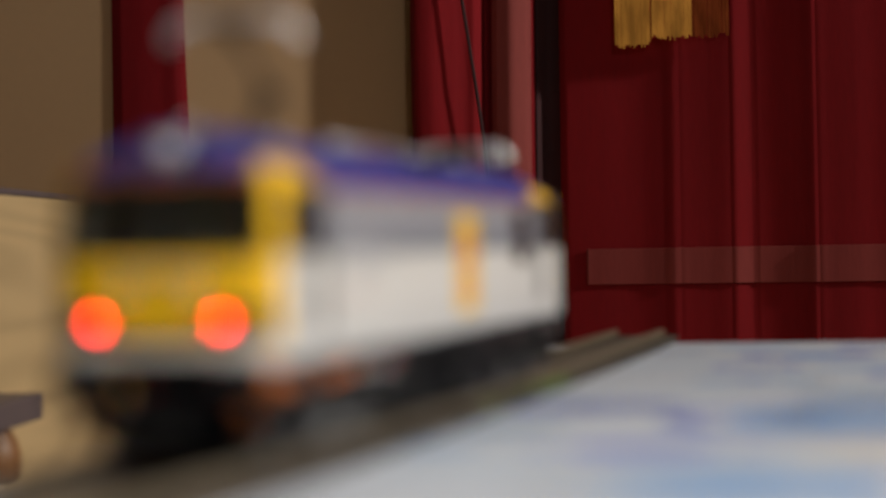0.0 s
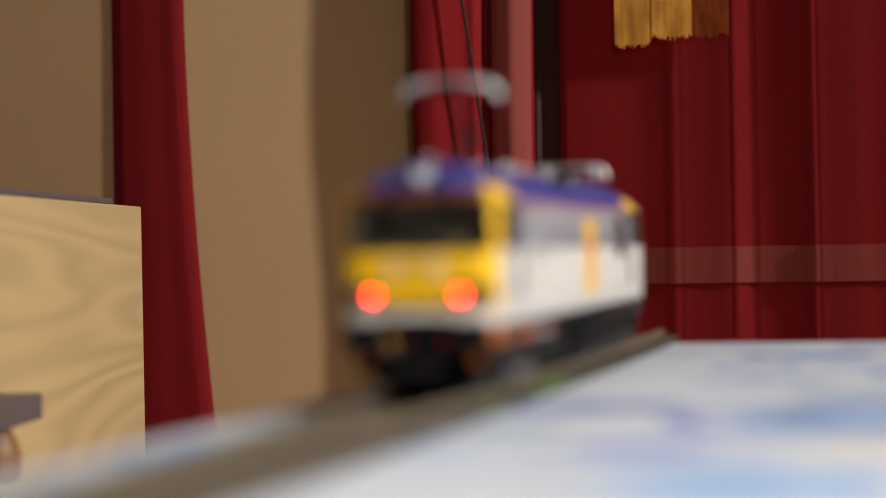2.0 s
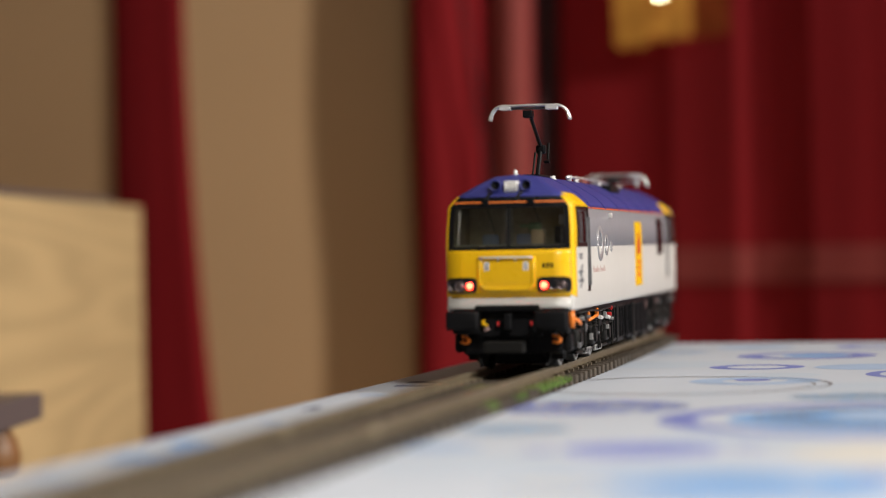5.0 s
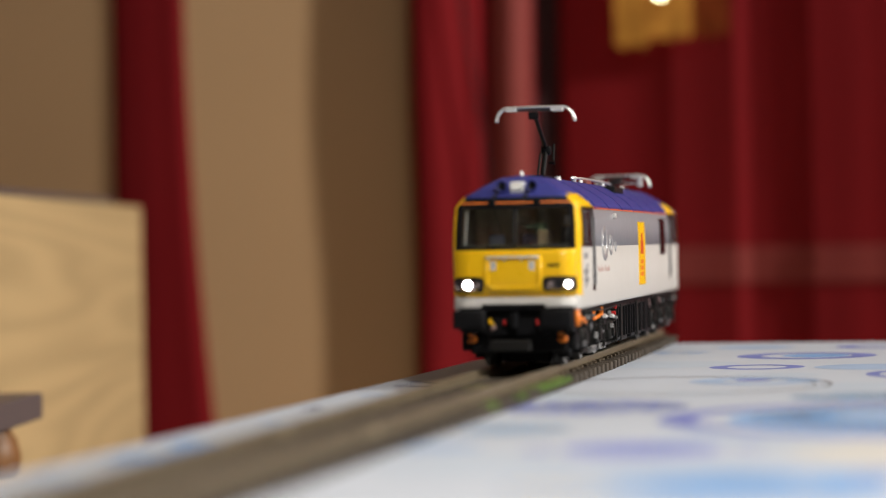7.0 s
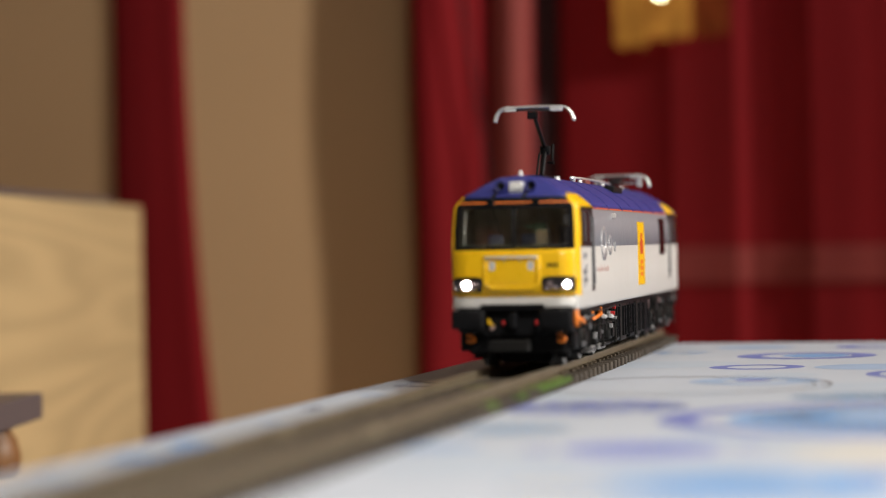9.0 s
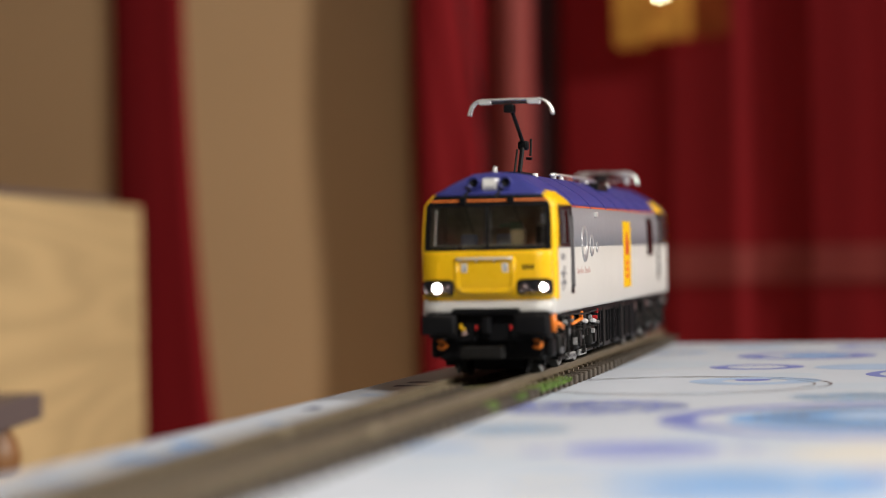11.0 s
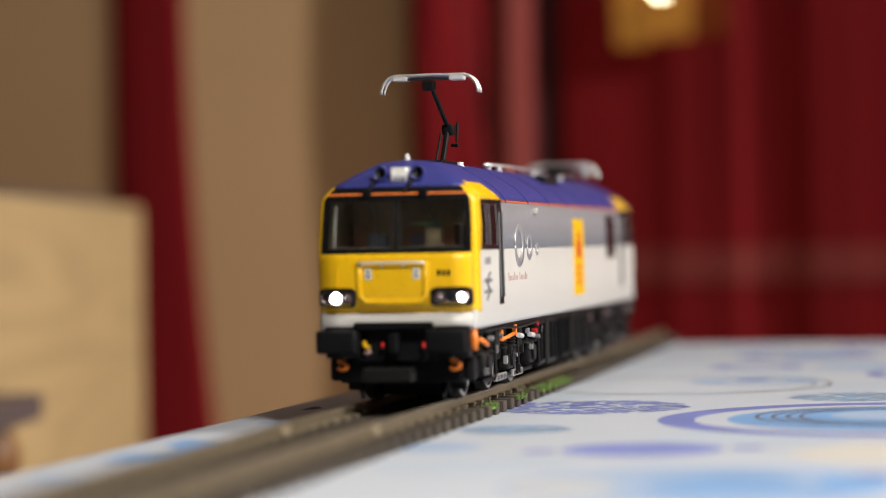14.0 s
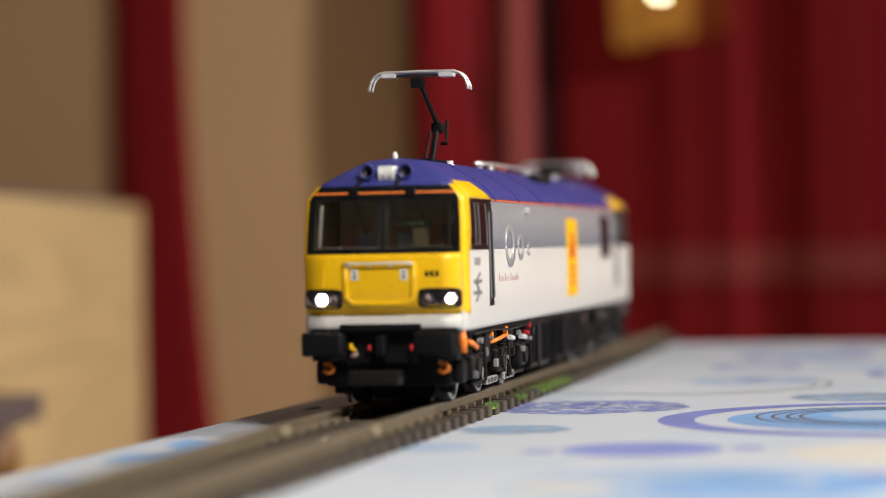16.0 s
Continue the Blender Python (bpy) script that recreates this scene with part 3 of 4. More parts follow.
def setback(z):
    return float(np.interp(z, [15.8, 16.8, 18.4, 19.3, 19.9, 21.2, 24, 31, 32.5, 44.6, 46.8, 50, 52.7], [0.6, 0.0, 0.7, 1.8, 1.8, 0.2, 0.0, 0.2, 0.7, 2.4, 3.2, 8.0, 14]))


def shell(X, z, out=0.0, side=1, end=1):
    """A point of the body's side; X runs along it, out is how far it stands proud."""
    y = half_width(z) + out
    ax = abs(X)
    e = max(0.0, min(1.0, (ax - (FRONT_X - 2)) / 2))
    y *= 1 - 0.05 * (1 - math.sqrt(max(0.0, 1 - e * e)))
    w = max(0.0, min(1.0, (ax - 95) / (FRONT_X - 95)))
    x = ax - setback(z) * w * w
    return Vector((math.copysign(x, X), side * y, z))


def stations(x0, x1):
    base = [-131.5, -131.3, -130.8, -130, -129, -127.5, -124, -116, -108, -100, -80, -50, -20, 20, 50, 80, 100, 108, 116, 124, 127.5, 129, 130, 130.8, 131.3, 131.5]
    return [x0] + [b for b in base if x0 + 0.2 < b < x1 - 0.2] + [x1]


def levels(z0, z1):
    return [z0] + [h[0] for h in HALF if z0 + 0.15 < h[0] < z1 - 0.15] + [z1]


def side_panel(x0, x1, z0, z1, side, out=0.12, depth=0.5, bm=None):
    zs, xs = levels(z0, z1), stations(x0, x1)
    return slab([[shell(x, z, out, side) for x in xs] for z in zs], [[shell(x, z, out - depth, side) for x in xs] for z in zs], bm)


def nose(v, z, out=0.0, end=1):
    """A point of the cab's front; v from -1 to 1 across it."""
    y = v * half_width(z) * 0.95
    x = FRONT_X - setback(z) + 0.7 * (1 - v * v) + out
    return Vector((end * x, y, z))


def front_panel(v0, v1, z0, z1, end, out=0.12, depth=0.5, bm=None, n=8):
    zs = sorted(set(levels(z0, z1) + [z for z in (16.8, 18.4, 19.3, 19.9, 21.2, 24, 31, 32.5, 44.6, 46.8, 50) if z0 + 0.2 < z < z1 - 0.2]))
    vs = np.linspace(v0, v1, n)
    return slab([[nose(v, z, out, end) for v in vs] for z in zs], [[nose(v, z, out - depth, end) for v in vs] for z in zs], bm)


def rounded_patch(yc, zc, hw, hh, end, out, depth, n=40):
    """A raised oval on the cab's front."""
    def rim(f, o):
        pts = []
        for i in range(n):
            a = 2 * math.pi * i / n
            c, s = math.cos(a), math.sin(a)
            y = yc + f * hw * math.copysign(abs(c) ** 0.32, c)
            z = zc + f * hh * math.copysign(abs(s) ** 0.48, s)
            pts.append(nose(ymm(y, z), z, o, end))
        return pts + [pts[0]]
    bm = bmesh.new()
    grid_faces(bm, [rim(1.0, out - depth), rim(1.0, out - 0.08), rim(0.95, out), rim(0.5, out), rim(0.02, out)])
    return bm


def ymm(y, z):
    return y / (half_width(z) * 0.95)


def cab(loco, e):
    """One driving cab; e is 1 for the end towards the camera, -1 for the other."""
    part("cab_front", front_panel(-1, 1, 19.3, 32.2, e), M_YELLOW, loco, "bright yellow cab front", True)
    skirt = part("cab_skirt", front_panel(-1, 1, 16.4, 19.4, e, 0.35), M_WHITE, loco, "white band below the yellow front", True)
    # windscreen surround in strips, so that one looks into the cab
    ws = part("windscreen", front_panel(-1, 1, 43.5, 44.8, e), M_FRAME, loco, "dark windscreen in a black surround")
    part("surround", front_panel(-1, 1, 32.2, 33.3, e), M_FRAME, ws)
    part("surround", front_panel(-1, -0.91, 33.3, 43.5, e, n=3), M_FRAME, ws)
    part("surround", front_panel(0.91, 1, 33.3, 43.5, e, n=3), M_FRAME, ws)
    part("pillar", front_panel(-0.026, 0.026, 33.3, 43.5, e, n=3), M_DARKGREY, ws)
    part("pane", front_panel(-0.91, -0.026, 33.3, 43.5, e, -0.15, 0.3), M_PANE, ws)
    part("pane", front_panel(0.026, 0.91, 33.3, 43.5, e, -0.15, 0.3), M_PANE, ws)
    for v0, v1, z0, z1, m in ((-0.85, -0.815, 33.8, 42.6, M_SILVER), (-0.85, -0.05, 33.5, 33.75, M_PRINT), (-0.06, -0.048, 33.8, 43.0, M_PRINT),
                              (0.048, 0.06, 33.8, 43.0, M_PRINT), (0.05, 0.87, 33.5, 33.75, M_PRINT), (0.855, 0.87, 33.8, 43.0, M_PRINT)):
        part("inner_trim", front_panel(v0, v1, z0, z1, e, -0.5, 0.25, n=4), m, ws)
    for v in (-0.42, 0.4):
        a, b = nose(v, 45.2, 0.4, e), nose(v + 0.22, 36.0, 0.5, e)
        part("wiper", pipe([a, b], 0.11), M_BLACK, ws)
        part("wiper_boss", box(a.x - 0.5, a.x + 0.6, a.y - 0.9, a.y + 0.9, a.z - 0.9, a.z + 0.8, 0.2), M_BLACK, ws)
    part("orange_stripe", front_panel(-1, 1, 44.8, 45.25, e, 0.16), M_ORANGE, loco)
    part("black_band", front_panel(-1, 1, 45.25, 46.4, e, 0.12), M_FRAME, loco)
    hood = part("cab_roof_front", front_panel(-1, 1, 46.4, 52.7, e, 0.1, n=14), M_BLUE, loco, "sloping blue cab roof", True)
    # roof horns and lamp
    for y in (-3.9, 4.4):
        z = 49.3
        c = nose(ymm(y, z), z, 0, e)
        m = Matrix.Translation(c + Vector((-e * 1.4, 0, 0.3))) @ pose(0, 0, 0, 0, 90 * e, 0)
        hp = [(1.0, 0), (1.2, 2.2), (1.5, 3.8), (1.7, 4.6), (1.35, 4.6), (0.95, 3.2), (0.2, 3.0)]
        hn = part("horn", lathe(hp, seg=18, matrix=m), M_BLUE, loco, "blue roof horn", True)
        part("bore", lathe([(1.05, 3.3), (1.15, 4.1), (0.2, 3.4)], seg=16, matrix=m), M_FRAME, hn)
        part("horn_bracket", box(min(c.x - e * 1.5, c.x + e * 1.6), max(c.x - e * 1.5, c.x + e * 1.6), y - 0.5, y + 0.5, 47.6, 48.6, 0.2), M_BLUE, hn)
        part("horn_stay", pipe([c + Vector((e * 1.6, -0.8, -1.5)), nose(ymm(y - 1.6, 47), 47, 0.7, e), nose(ymm(y - 2.6, 45.6), 45.6, 0.5, e)], 0.42), M_FRAME, hn)
    c = nose(0, 48.9, 0, e)
    lamp = part("roof_lamp", box(min(c.x - e * 3, c.x + e * 1.8), max(c.x - e * 3, c.x + e * 1.8), -1.8, 2.0, 47.2, 50.8, 0.6, seg=3), M_SILVER, loco, "silver-white roof headlamp", True)
    for i in range(5):
        y = -1.25 + 0.68 * i
        part("lens_rib", rod((c.x + e * 1.75, y, 47.6), (c.x + e * 1.75, y, 50.3), 0.33, seg=10), M_CHROME if i % 2 else M_CERAMIC, lamp, "bright ribbed lens", True)
    part("aerial", lathe([(0.58, 0), (0.58, 1.6), (0.46, 2.3), (0.15, 2.6)], seg=14, matrix=Matrix.Translation((e * 118, 0, 51.4))), M_CERAMIC, loco, "white stub aerial", True)
    for y in (1.8, 3.0):
        part("roof_bolt", lathe([(0.4, 0), (0.4, 0.9), (0.15, 1.1)], seg=8, matrix=Matrix.Translation((e * 115, y, 51.6))), M_FRAME, loco)
    # inset panel with its lip and hand rail
    zl, zh = 21.3, 30.4
    vl, vr = ymm(-8.3, 26), ymm(7.0, 26)
    path = [(-8.0, 30.2), (-7.9, 26), (-7.7, 23.2), (-7.3, 22.3), (-6.4, 21.8), (-3, 21.7), (0, 21.7), (3, 21.7), (5.3, 21.8), (6.1, 22.3), (6.5, 23.2), (6.7, 26), (6.8, 30.2)]
    lip = part("front_hatch", pipe([nose(ymm(y, z), z, 0.05, e) for y, z in path], 0.72, seg=14), M_YELLOW, loco, "yellow hatch with raised rounded lip", True)
    part("hatch_plate", front_panel(vl + 0.06, vr - 0.06, zl + 0.8, zh, e, 0.22, 0.3), M_YELLOW, lip)
    pts = [nose(v, 30.2, 1.1, e) for v in np.linspace(vl + 0.02, vr - 0.02, 9)]
    rail = part("hand_rail", pipe(pts, 0.28), M_SILVER, loco, "grey grab rail", True)
    for v in np.linspace(vl + 0.05, vr - 0.05, 4):
        part("bracket", pipe([nose(v, 30.2, 1.0, e), nose(v + 0.02, 29.2, 0.1, e)], 0.22), M_SILVER, rail)
    for y in (-5.9, 4.7):
        v = ymm(y, 28)
        tag = part("data_plate", front_panel(v - 0.045, v + 0.045, 26.7, 29.0, e, 0.34, 0.2, n=3), M_CERAMIC, loco, "small white plate with unreadable print")
        part("print_bar", front_panel(v - 0.022, v + 0.022, 27.0, 27.7, e, 0.40, 0.1, n=3), M_PRINT, tag)
        part("print_bar", front_panel(v - 0.018, v + 0.018, 28.0, 28.6, e, 0.40, 0.1, n=3), M_PRINT, tag)
    v = ymm(10.6, 28)
    for q in (-0.065, 0.0, 0.065):
        part("number_bar", front_panel(v + q - 0.022, v + q + 0.022, 27.3, 28.5, e, 0.2, 0.1, n=3), M_FRAME, loco, "dark printed bar")
    part("nose_seam", front_panel(ymm(-12.9, 28) - 0.012, ymm(-12.9, 28) + 0.012, 25.2, 29.3, e, 0.32, 0.3, n=3), M_YELLOW, loco)
    # lamp clusters
    for k in (-1, 1):
        y0, y1 = (7.6, 16.9) if k > 0 else (-16.9, -8.6)
        bz = part("lamp_unit", rounded_patch((y0 + y1) / 2, 22.75, (y1 - y0) / 2, 2.15, e, 0.32, 0.5), M_FRAME, loco, "black oval lamp unit", True)
        spots = ((9.5, "tail"), (12.2, "blank"), (14.5, "head")) if k > 0 else ((-10.6, "tail"), (-13.1, "head"), (-15.4, "blank"))
        for y, use in spots:
            r = 1.55 if use == "head" and k < 0 else 1.25
            c = nose(ymm(y, 22.7), 22.7, 0.25, e)
            m = Matrix.Translation(c) @ pose(0, 0, 0, 0, 90 * e, 0)
            part("reflector", lathe([(0.5, -0.1), (r, 0.12), (r + 0.12, 0.2), (r + 0.12, 0.0)], seg=20, matrix=m), M_REFLECT, bz, "", True)
            if e > 0 and use != "blank":
                # a bulb that glows on its front half; half a turn imitates switching it
                q = (1.4 if k < 0 else 1.05) if use == "head" else 1.05
                bulb = part("bulb_holder", lathe([(0.2 * q, -0.78), (0.55 * q, -0.6), (0.85 * q, -0.3), (0.95 * q, 0.0), (0.95 * q, 0.04)], seg=18, matrix=pose(0, 0, 0, 0, 90, 0)), M_REFLECT, bz, "", True)
                face = part("glowing_face", lathe([(0.72 * q, 0.05), (0.85 * q, 0.25), (0.7 * q, 0.55), (0.35 * q, 0.74), (0.05, 0.78)], seg=18, matrix=pose(0, 0, 0, 0, 90, 0)),
                            M_REDGLOW if use == "tail" else M_WHITEGLOW, bulb, "red tail light" if use == "tail" else "white headlight", True)
                bulb.location = (c + Vector((-0.05, 0, 0))) / 1000
                BULBS.append((bulb, use, bulb.location.copy()))
    # yellow cab corners, side windows and the door
    for k in (-1, 1):
        def sp(x0, x1, z0, z1, out=0.14, depth=0.5):
            return side_panel(x0, x1, z0, z1, k, out, depth) if e > 0 else side_panel(-x1, -x0, z0, z1, k, out, depth)
        xa, xb = (126.6, 124.6) if e > 0 else (131.0, 130.4)
        part("cab_corner", sp(xa, FRONT_X, 19.4, 46.7), M_YELLOW, loco, "yellow corner pillar", True)
        part("cab_corner", sp(xb, xa, 32.7, 46.7), M_YELLOW, loco, "", True)
        bm = bmesh.new()
        zs = levels(43.7, 47.6)
        slab([[shell(e * x, z, 0.16, k) for x in np.linspace(97 + (z - 43.7) * 2.2, 127 if e > 0 else 124, 6)] for z in zs],
             [[shell(e * x, z, -0.3, k) for x in np.linspace(97 + (z - 43.7) * 2.2, 127 if e > 0 else 124, 6)] for z in zs], bm)
        part("cantrail_panel", bm, M_YELLOW, loco, "yellow panel above the cab window", True)
        win = part("cab_side_window", sp(103.6, xb, 32.7, 43.6, 0.10), M_FRAME, loco, "black cab side window")
        part("pane", sp(106.5, 114.2, 33.8, 42.6, 0.16, 0.1), M_PANE_DARK, win)
        part("pane", sp(115.4, 122.8, 33.8, 42.6, 0.16, 0.1), M_PANE_DARK, win)
        for x in (106.2, 114.8, 119.0):
            part("window_bar", sp(x - 0.25, x + 0.25, 33.6, 42.8, 0.26, 0.15), M_PRINT, win)
        door = part("door_recess", sp(98.2, 103.6, 20.3, 44.0, 0.05), M_FRAME, loco, "narrow recessed cab door with hand rails")
        for x in (98.9, 102.9):
            part("hand_rail", pipe([shell(e * x, 22, 0.25, k), shell(e * x, 41, 0.25, k)], 0.2), M_PRINT, door)
        part("door_panel", sp(99.7, 102.0, 20.9, 43.4, 0.12, 0.1), M_DARKGREY, door)
    # inside the cab
    part("bulkhead", box(min(e * 106, e * 107), max(e * 106, e * 107), -15.2, 15.2, 17, 45), M_CABIN, loco)
    part("cab_floor", box(min(e * 107, e * 128), max(e * 107, e * 128), -14.5, 14.5, 17, 18), M_CABIN, loco)
    part("desk", box(min(e * 121, e * 128), max(e * 121, e * 128), -13.5, 13.5, 29, 33.6, 0.6), M_CABIN, loco)
    part("desk_panel", box(min(e * 120, e * 123), max(e * 120, e * 123), 4.6, 8.4, 33.6, 37.6, 0.4), M_CABTAN, loco, "tan instrument panel")
    part("control_panel", box(min(e * 120.4, e * 122), max(e * 120.4, e * 122), 1.6, 6.6, 38.2, 39.0, 0.2), M_CABGREEN, loco, "green instrument strip")
    part("control_panel", box(min(e * 108, e * 109), max(e * 108, e * 109), 2.0, 5.4, 36.0, 39.6, 0.2), M_CABGREEN, loco)
    part("bulkhead_door", box(min(e * 107, e * 107.4), max(e * 107, e * 107.4), 9.6, 13.2, 22, 43.5, 0.1), M_CABTAN, loco, "tan bulkhead door")
    part("notice", box(min(e * 107.4, e * 107.7), max(e * 107.4, e * 107.7), 10.2, 11.6, 39.0, 41.6, 0.05), M_CERAMIC, loco)
    part("instrument_box", box(min(e * 120, e * 122), max(e * 120, e * 122), 11.0, 14.0, 33.6, 38.4, 0.4), M_FRAME, loco)
    for y in (-8, 1.5):
        part("driver_seat", box(min(e * 112, e * 115), max(e * 112, e * 115), y - 2.2, y + 2.2, 20, 36.5, 0.9), M_CABSEAT, loco, "grey-blue seat")
    # buffer beam, buffers, couplings and hoses
    def bx(x0, x1, *r, **kw):
        return box(min(e * x0, e * x1), max(e * x0, e * x1), *r, **kw)
    part("buffer_beam", bx(127.5, 130.2, -9.3, 8.3, 9.0, 16.6, bevel=0.4), M_BLACK, loco)
    part("beam_lip", bx(129.5, 132.9, -9.3, 8.3, 15.9, 17.5, bevel=0.5), M_BLACK, loco)
    part("bogie_front", bx(119, 128, -13.8, 13.8, 4.2, 10.5, bevel=1.0), M_BLACK, loco)
    for k in (-1, 1):
        y0, y1 = sorted((k * 7.6, k * 16.3))
        b = part("buffer", bx(136.2, 138.0, y0, y1, 11.0, 16.0, bevel=0.7), M_BLACK, loco, "large oblong black buffer", True)
        part("buffer_shank", rod((e * 129, k * 12.4, 13.2), (e * 136.5, k * 12.4, 13.2), 2.6, seg=20), M_BLACK, b)
        part("buffer_housing", bx(127.0, 132.5, y0 + 0.8, y1 - 0.4, 9.8, 16.6, bevel=0.6), M_BLACK, b)
        part("step", bx(122, 127.5, k * 14.8 - 1.2, k * 14.8 + 1.2, 4.6, 9.8, bevel=1.1), M_BLACK, loco)
        lug = part("lifting_lug", bx(127.5, 130.2, k * 12.4 - 1.25, k * 12.4 + 0.2, 8.7, 9.5, bevel=0.3), M_CABLE, loco, "orange lifting lug")
        part("shackle", pipe([(e * 130.3, k * 12.4 + 1.1 * math.cos(a), 8.0 + 0.75 * math.sin(a)) for a in np.linspace(-2.9, 1.4, 12)], 0.42), M_CABLE, lug, "", True)
        part("lug_eye", bx(128.4, 130.0, k * 12.4 - 0.9, k * 12.4 + 1.2, 7.5, 8.6, bevel=0.4), M_CABLE, lug)
        part("lug_pin", rod((e * 129.4, k * 12.4, 8.1), (e * 131.0, k * 12.4, 8.1), 0.4, seg=10), M_DARKGREY, lug)
        part("lug_cap", bx(128, 130, k * 11.7 - 0.5, k * 11.7 + 0.6, 9.6, 10.4, bevel=0.2), M_SILVER, loco)
        if e > 0:
            part("jumper_cable", pipe([(e * 129.3, k * 16.2, 16), (e * 129.4, k * 16.5, 13.5), (e * 129.2, k * 16.4, 11.2)], 0.85), M_CABLE, loco, "orange jumper cable", True)
        part("guard_iron", pipe([(e * 124.5, k * 9.5, 5), (e * 125.6, k * 9.2, 2.6), (e * 126.6, k * 8.8, 0.9)], 0.5), M_BLACK, loco)
        part("sand_pipe", pipe([(e * 123, k * 13.2, 6), (e * 121.8, k * 11.2, 3), (e * 121.2, k * 10, 1.2)], 0.3), M_DARKGREY, loco)
    part("coupling_bar", bx(133.5, 139, -5.9, 4.7, 4.9, 8.0, bevel=0.5), M_DARKGREY, loco, "dark grey coupling bar")
    part("coupling_pocket", bx(122, 134, -2.6, 1.6, 4.6, 7.0, bevel=0.5), M_BLACK, loco)
    part("coupling_hook", bx(131, 135.5, -0.9, 0.9, 11.0, 15.2, bevel=0.4), M_BLACK, loco)
    part("hook_pin", pipe([(e * 132.6, -0.1, 14.7), (e * 132.6, -0.1, 13.4)], 0.3), M_DARKGREY, loco)
    part("hook_pin", pipe([(e * 132.6, -0.8, 14.0), (e * 132.6, 0.7, 14.0)], 0.3), M_DARKGREY, loco)
    for y, m, lab in ((-7.4, M_YELLOW, "yellow brake hose tap"), (5.6, M_RED, "red brake hose tap"), (-3.4, M_RED, "red brake hose tap")):
        h = part("brake_hose", pipe([(e * 131.5, y + 0.4, 10.5), (e * 133.4, y + 0.2, 9.4), (e * 132.2, y, 7.6)], 0.45), M_BLACK, loco)
        part("hose_tap", pipe([(e * 130.4, y, 13.3 if y == -7.4 else 12.9), (e * 131.2, y + 0.2, 12.4), (e * 131.6, y + (1.3 if y == -7.4 else 0.3), 12.0)], 0.5 if y == -7.4 else 0.42), m, h, lab, True)
    part("hose_end", pipe([(e * 133.5, -6.6, 10.8), (e * 133.4, -5.2, 11.4)], 0.5), M_PRINT_RED, loco, "pale red hose end", True)


def pantograph_head(th, at, drop=4.4):
    """The contact strip with its curved horns."""
    x, z = at
    head = part("head", box(x - 0.9, x + 0.9, -7.6, 7.6, z - 0.75, z - 0.15, 0.2), M_CARBON, th)
    for dx in (-1.5, 1.5):
        bend = [(8.0 + 3.4 * math.sin(a), 0.25 - drop * (1 - math.cos(a))) for a in np.linspace(0, 1.5, 9)]
        pts = [(x + dx, -y, z + h) for y, h in reversed(bend)] + [(x + dx, 0, z + 0.4)] + [(x + dx, y, z + h) for y, h in bend]
        part("horn_rod", pipe(pts, 0.36), M_CHROME, head, "bright curved wire horn", True)
    for y0, y1 in ((-8.6, -5.2), (4.6, 8.0)):
        part("end_block", box(x - 1.8, x + 1.8, y0, y1, z - 0.9, z + 0.35, 0.3), M_SILVER, head, "silver end block")
    part("contact_strip", box(x - 0.6, x + 0.6, -8.2, 8.2, z + 0.2, z + 0.75, 0.15), M_CHROME, head, "bright contact strip")
    return head


def pantographs(loco):
    up = part("raised_pantograph", box(70, 92, -2.6, 2.6, 52.6, 53.4, 0.3), M_BLACK, loco, "raised black single-arm pantograph")
    part("lower_arm", pipe([(80, 0, 53.5), (77, 0, 57.2), (74.2, 0, 60.8)], 0.66), M_BLACK, up)
    part("lower_link", pipe([(83, -0.9, 53.6), (76, -1.2, 60)], 0.3), M_DARKGREY, up)
    part("knuckle", box(72.0, 75.0, -1.3, 1.6, 59.8, 62.4, 0.7), M_BLACK, up)
    part("knuckle_spring", pipe([(73.0, 2.0, 58.2), (72.6, 2.2, 62.9)], 0.35), M_DARKGREY, up)
    part("knuckle_spring", pipe([(75.4, 1.2, 57.4), (75.8, 2.9, 57.3)], 0.4), M_BLACK, up)
    part("upper_arm", pipe([(73.4, 0.1, 61.6), (91.5, -0.2, 70.8)], 0.55), M_BLACK, up)
    part("head_mount", box(89.6, 93.2, -1.9, 0.9, 69.4, 71.6, 0.4), M_BLACK, up)
    pantograph_head(up, (92, 72.5))
    dn = part("folded_pantograph", box(-106, -60, -2.6, 2.6, 52.6, 53.4, 0.3), M_BLACK, loco, "folded silver-grey pantograph")
    part("lower_arm", pipe([(-64, 0, 54), (-99, 0, 55.2)], 0.8), M_BLACK, dn)
    part("upper_arm", pipe([(-66, 0.8, 55.2), (-100, 0.8, 56.6)], 0.5), M_BLACK, dn)
    pantograph_head(dn, (-95, 57.4), 4.6)
    for y in (-6.5, 6.5):
        part("side_tube", pipe([(-95, y, 55.4), (-80, y * 0.8, 55.0), (-66, y * 0.4, 54.2)], 0.28), M_DARKGREY, dn, "", True)
        part("end_post", box(-96.2, -93.8, y * 1.18 - 0.8, y * 1.18 + 0.8, 53.6, 57.2, 0.3), M_SILVER, dn)
    part("cross_bar", box(-95.6, -94.4, -7.4, 7.4, 54.7, 55.6, 0.25), M_SILVER, dn, "silver lower cross bar")
    for x, y in ((84, 5), (-62, 5), (84, -5), (-62, -5)):
        part("insulator", lathe([(0.7, 0), (1.1, 0.4), (0.7, 0.8), (1.1, 1.2), (0.7, 1.6), (0.8, 2.2)], seg=14, matrix=Matrix.Translation((x, y, 50.8))), M_CERAMIC, loco, "", True)


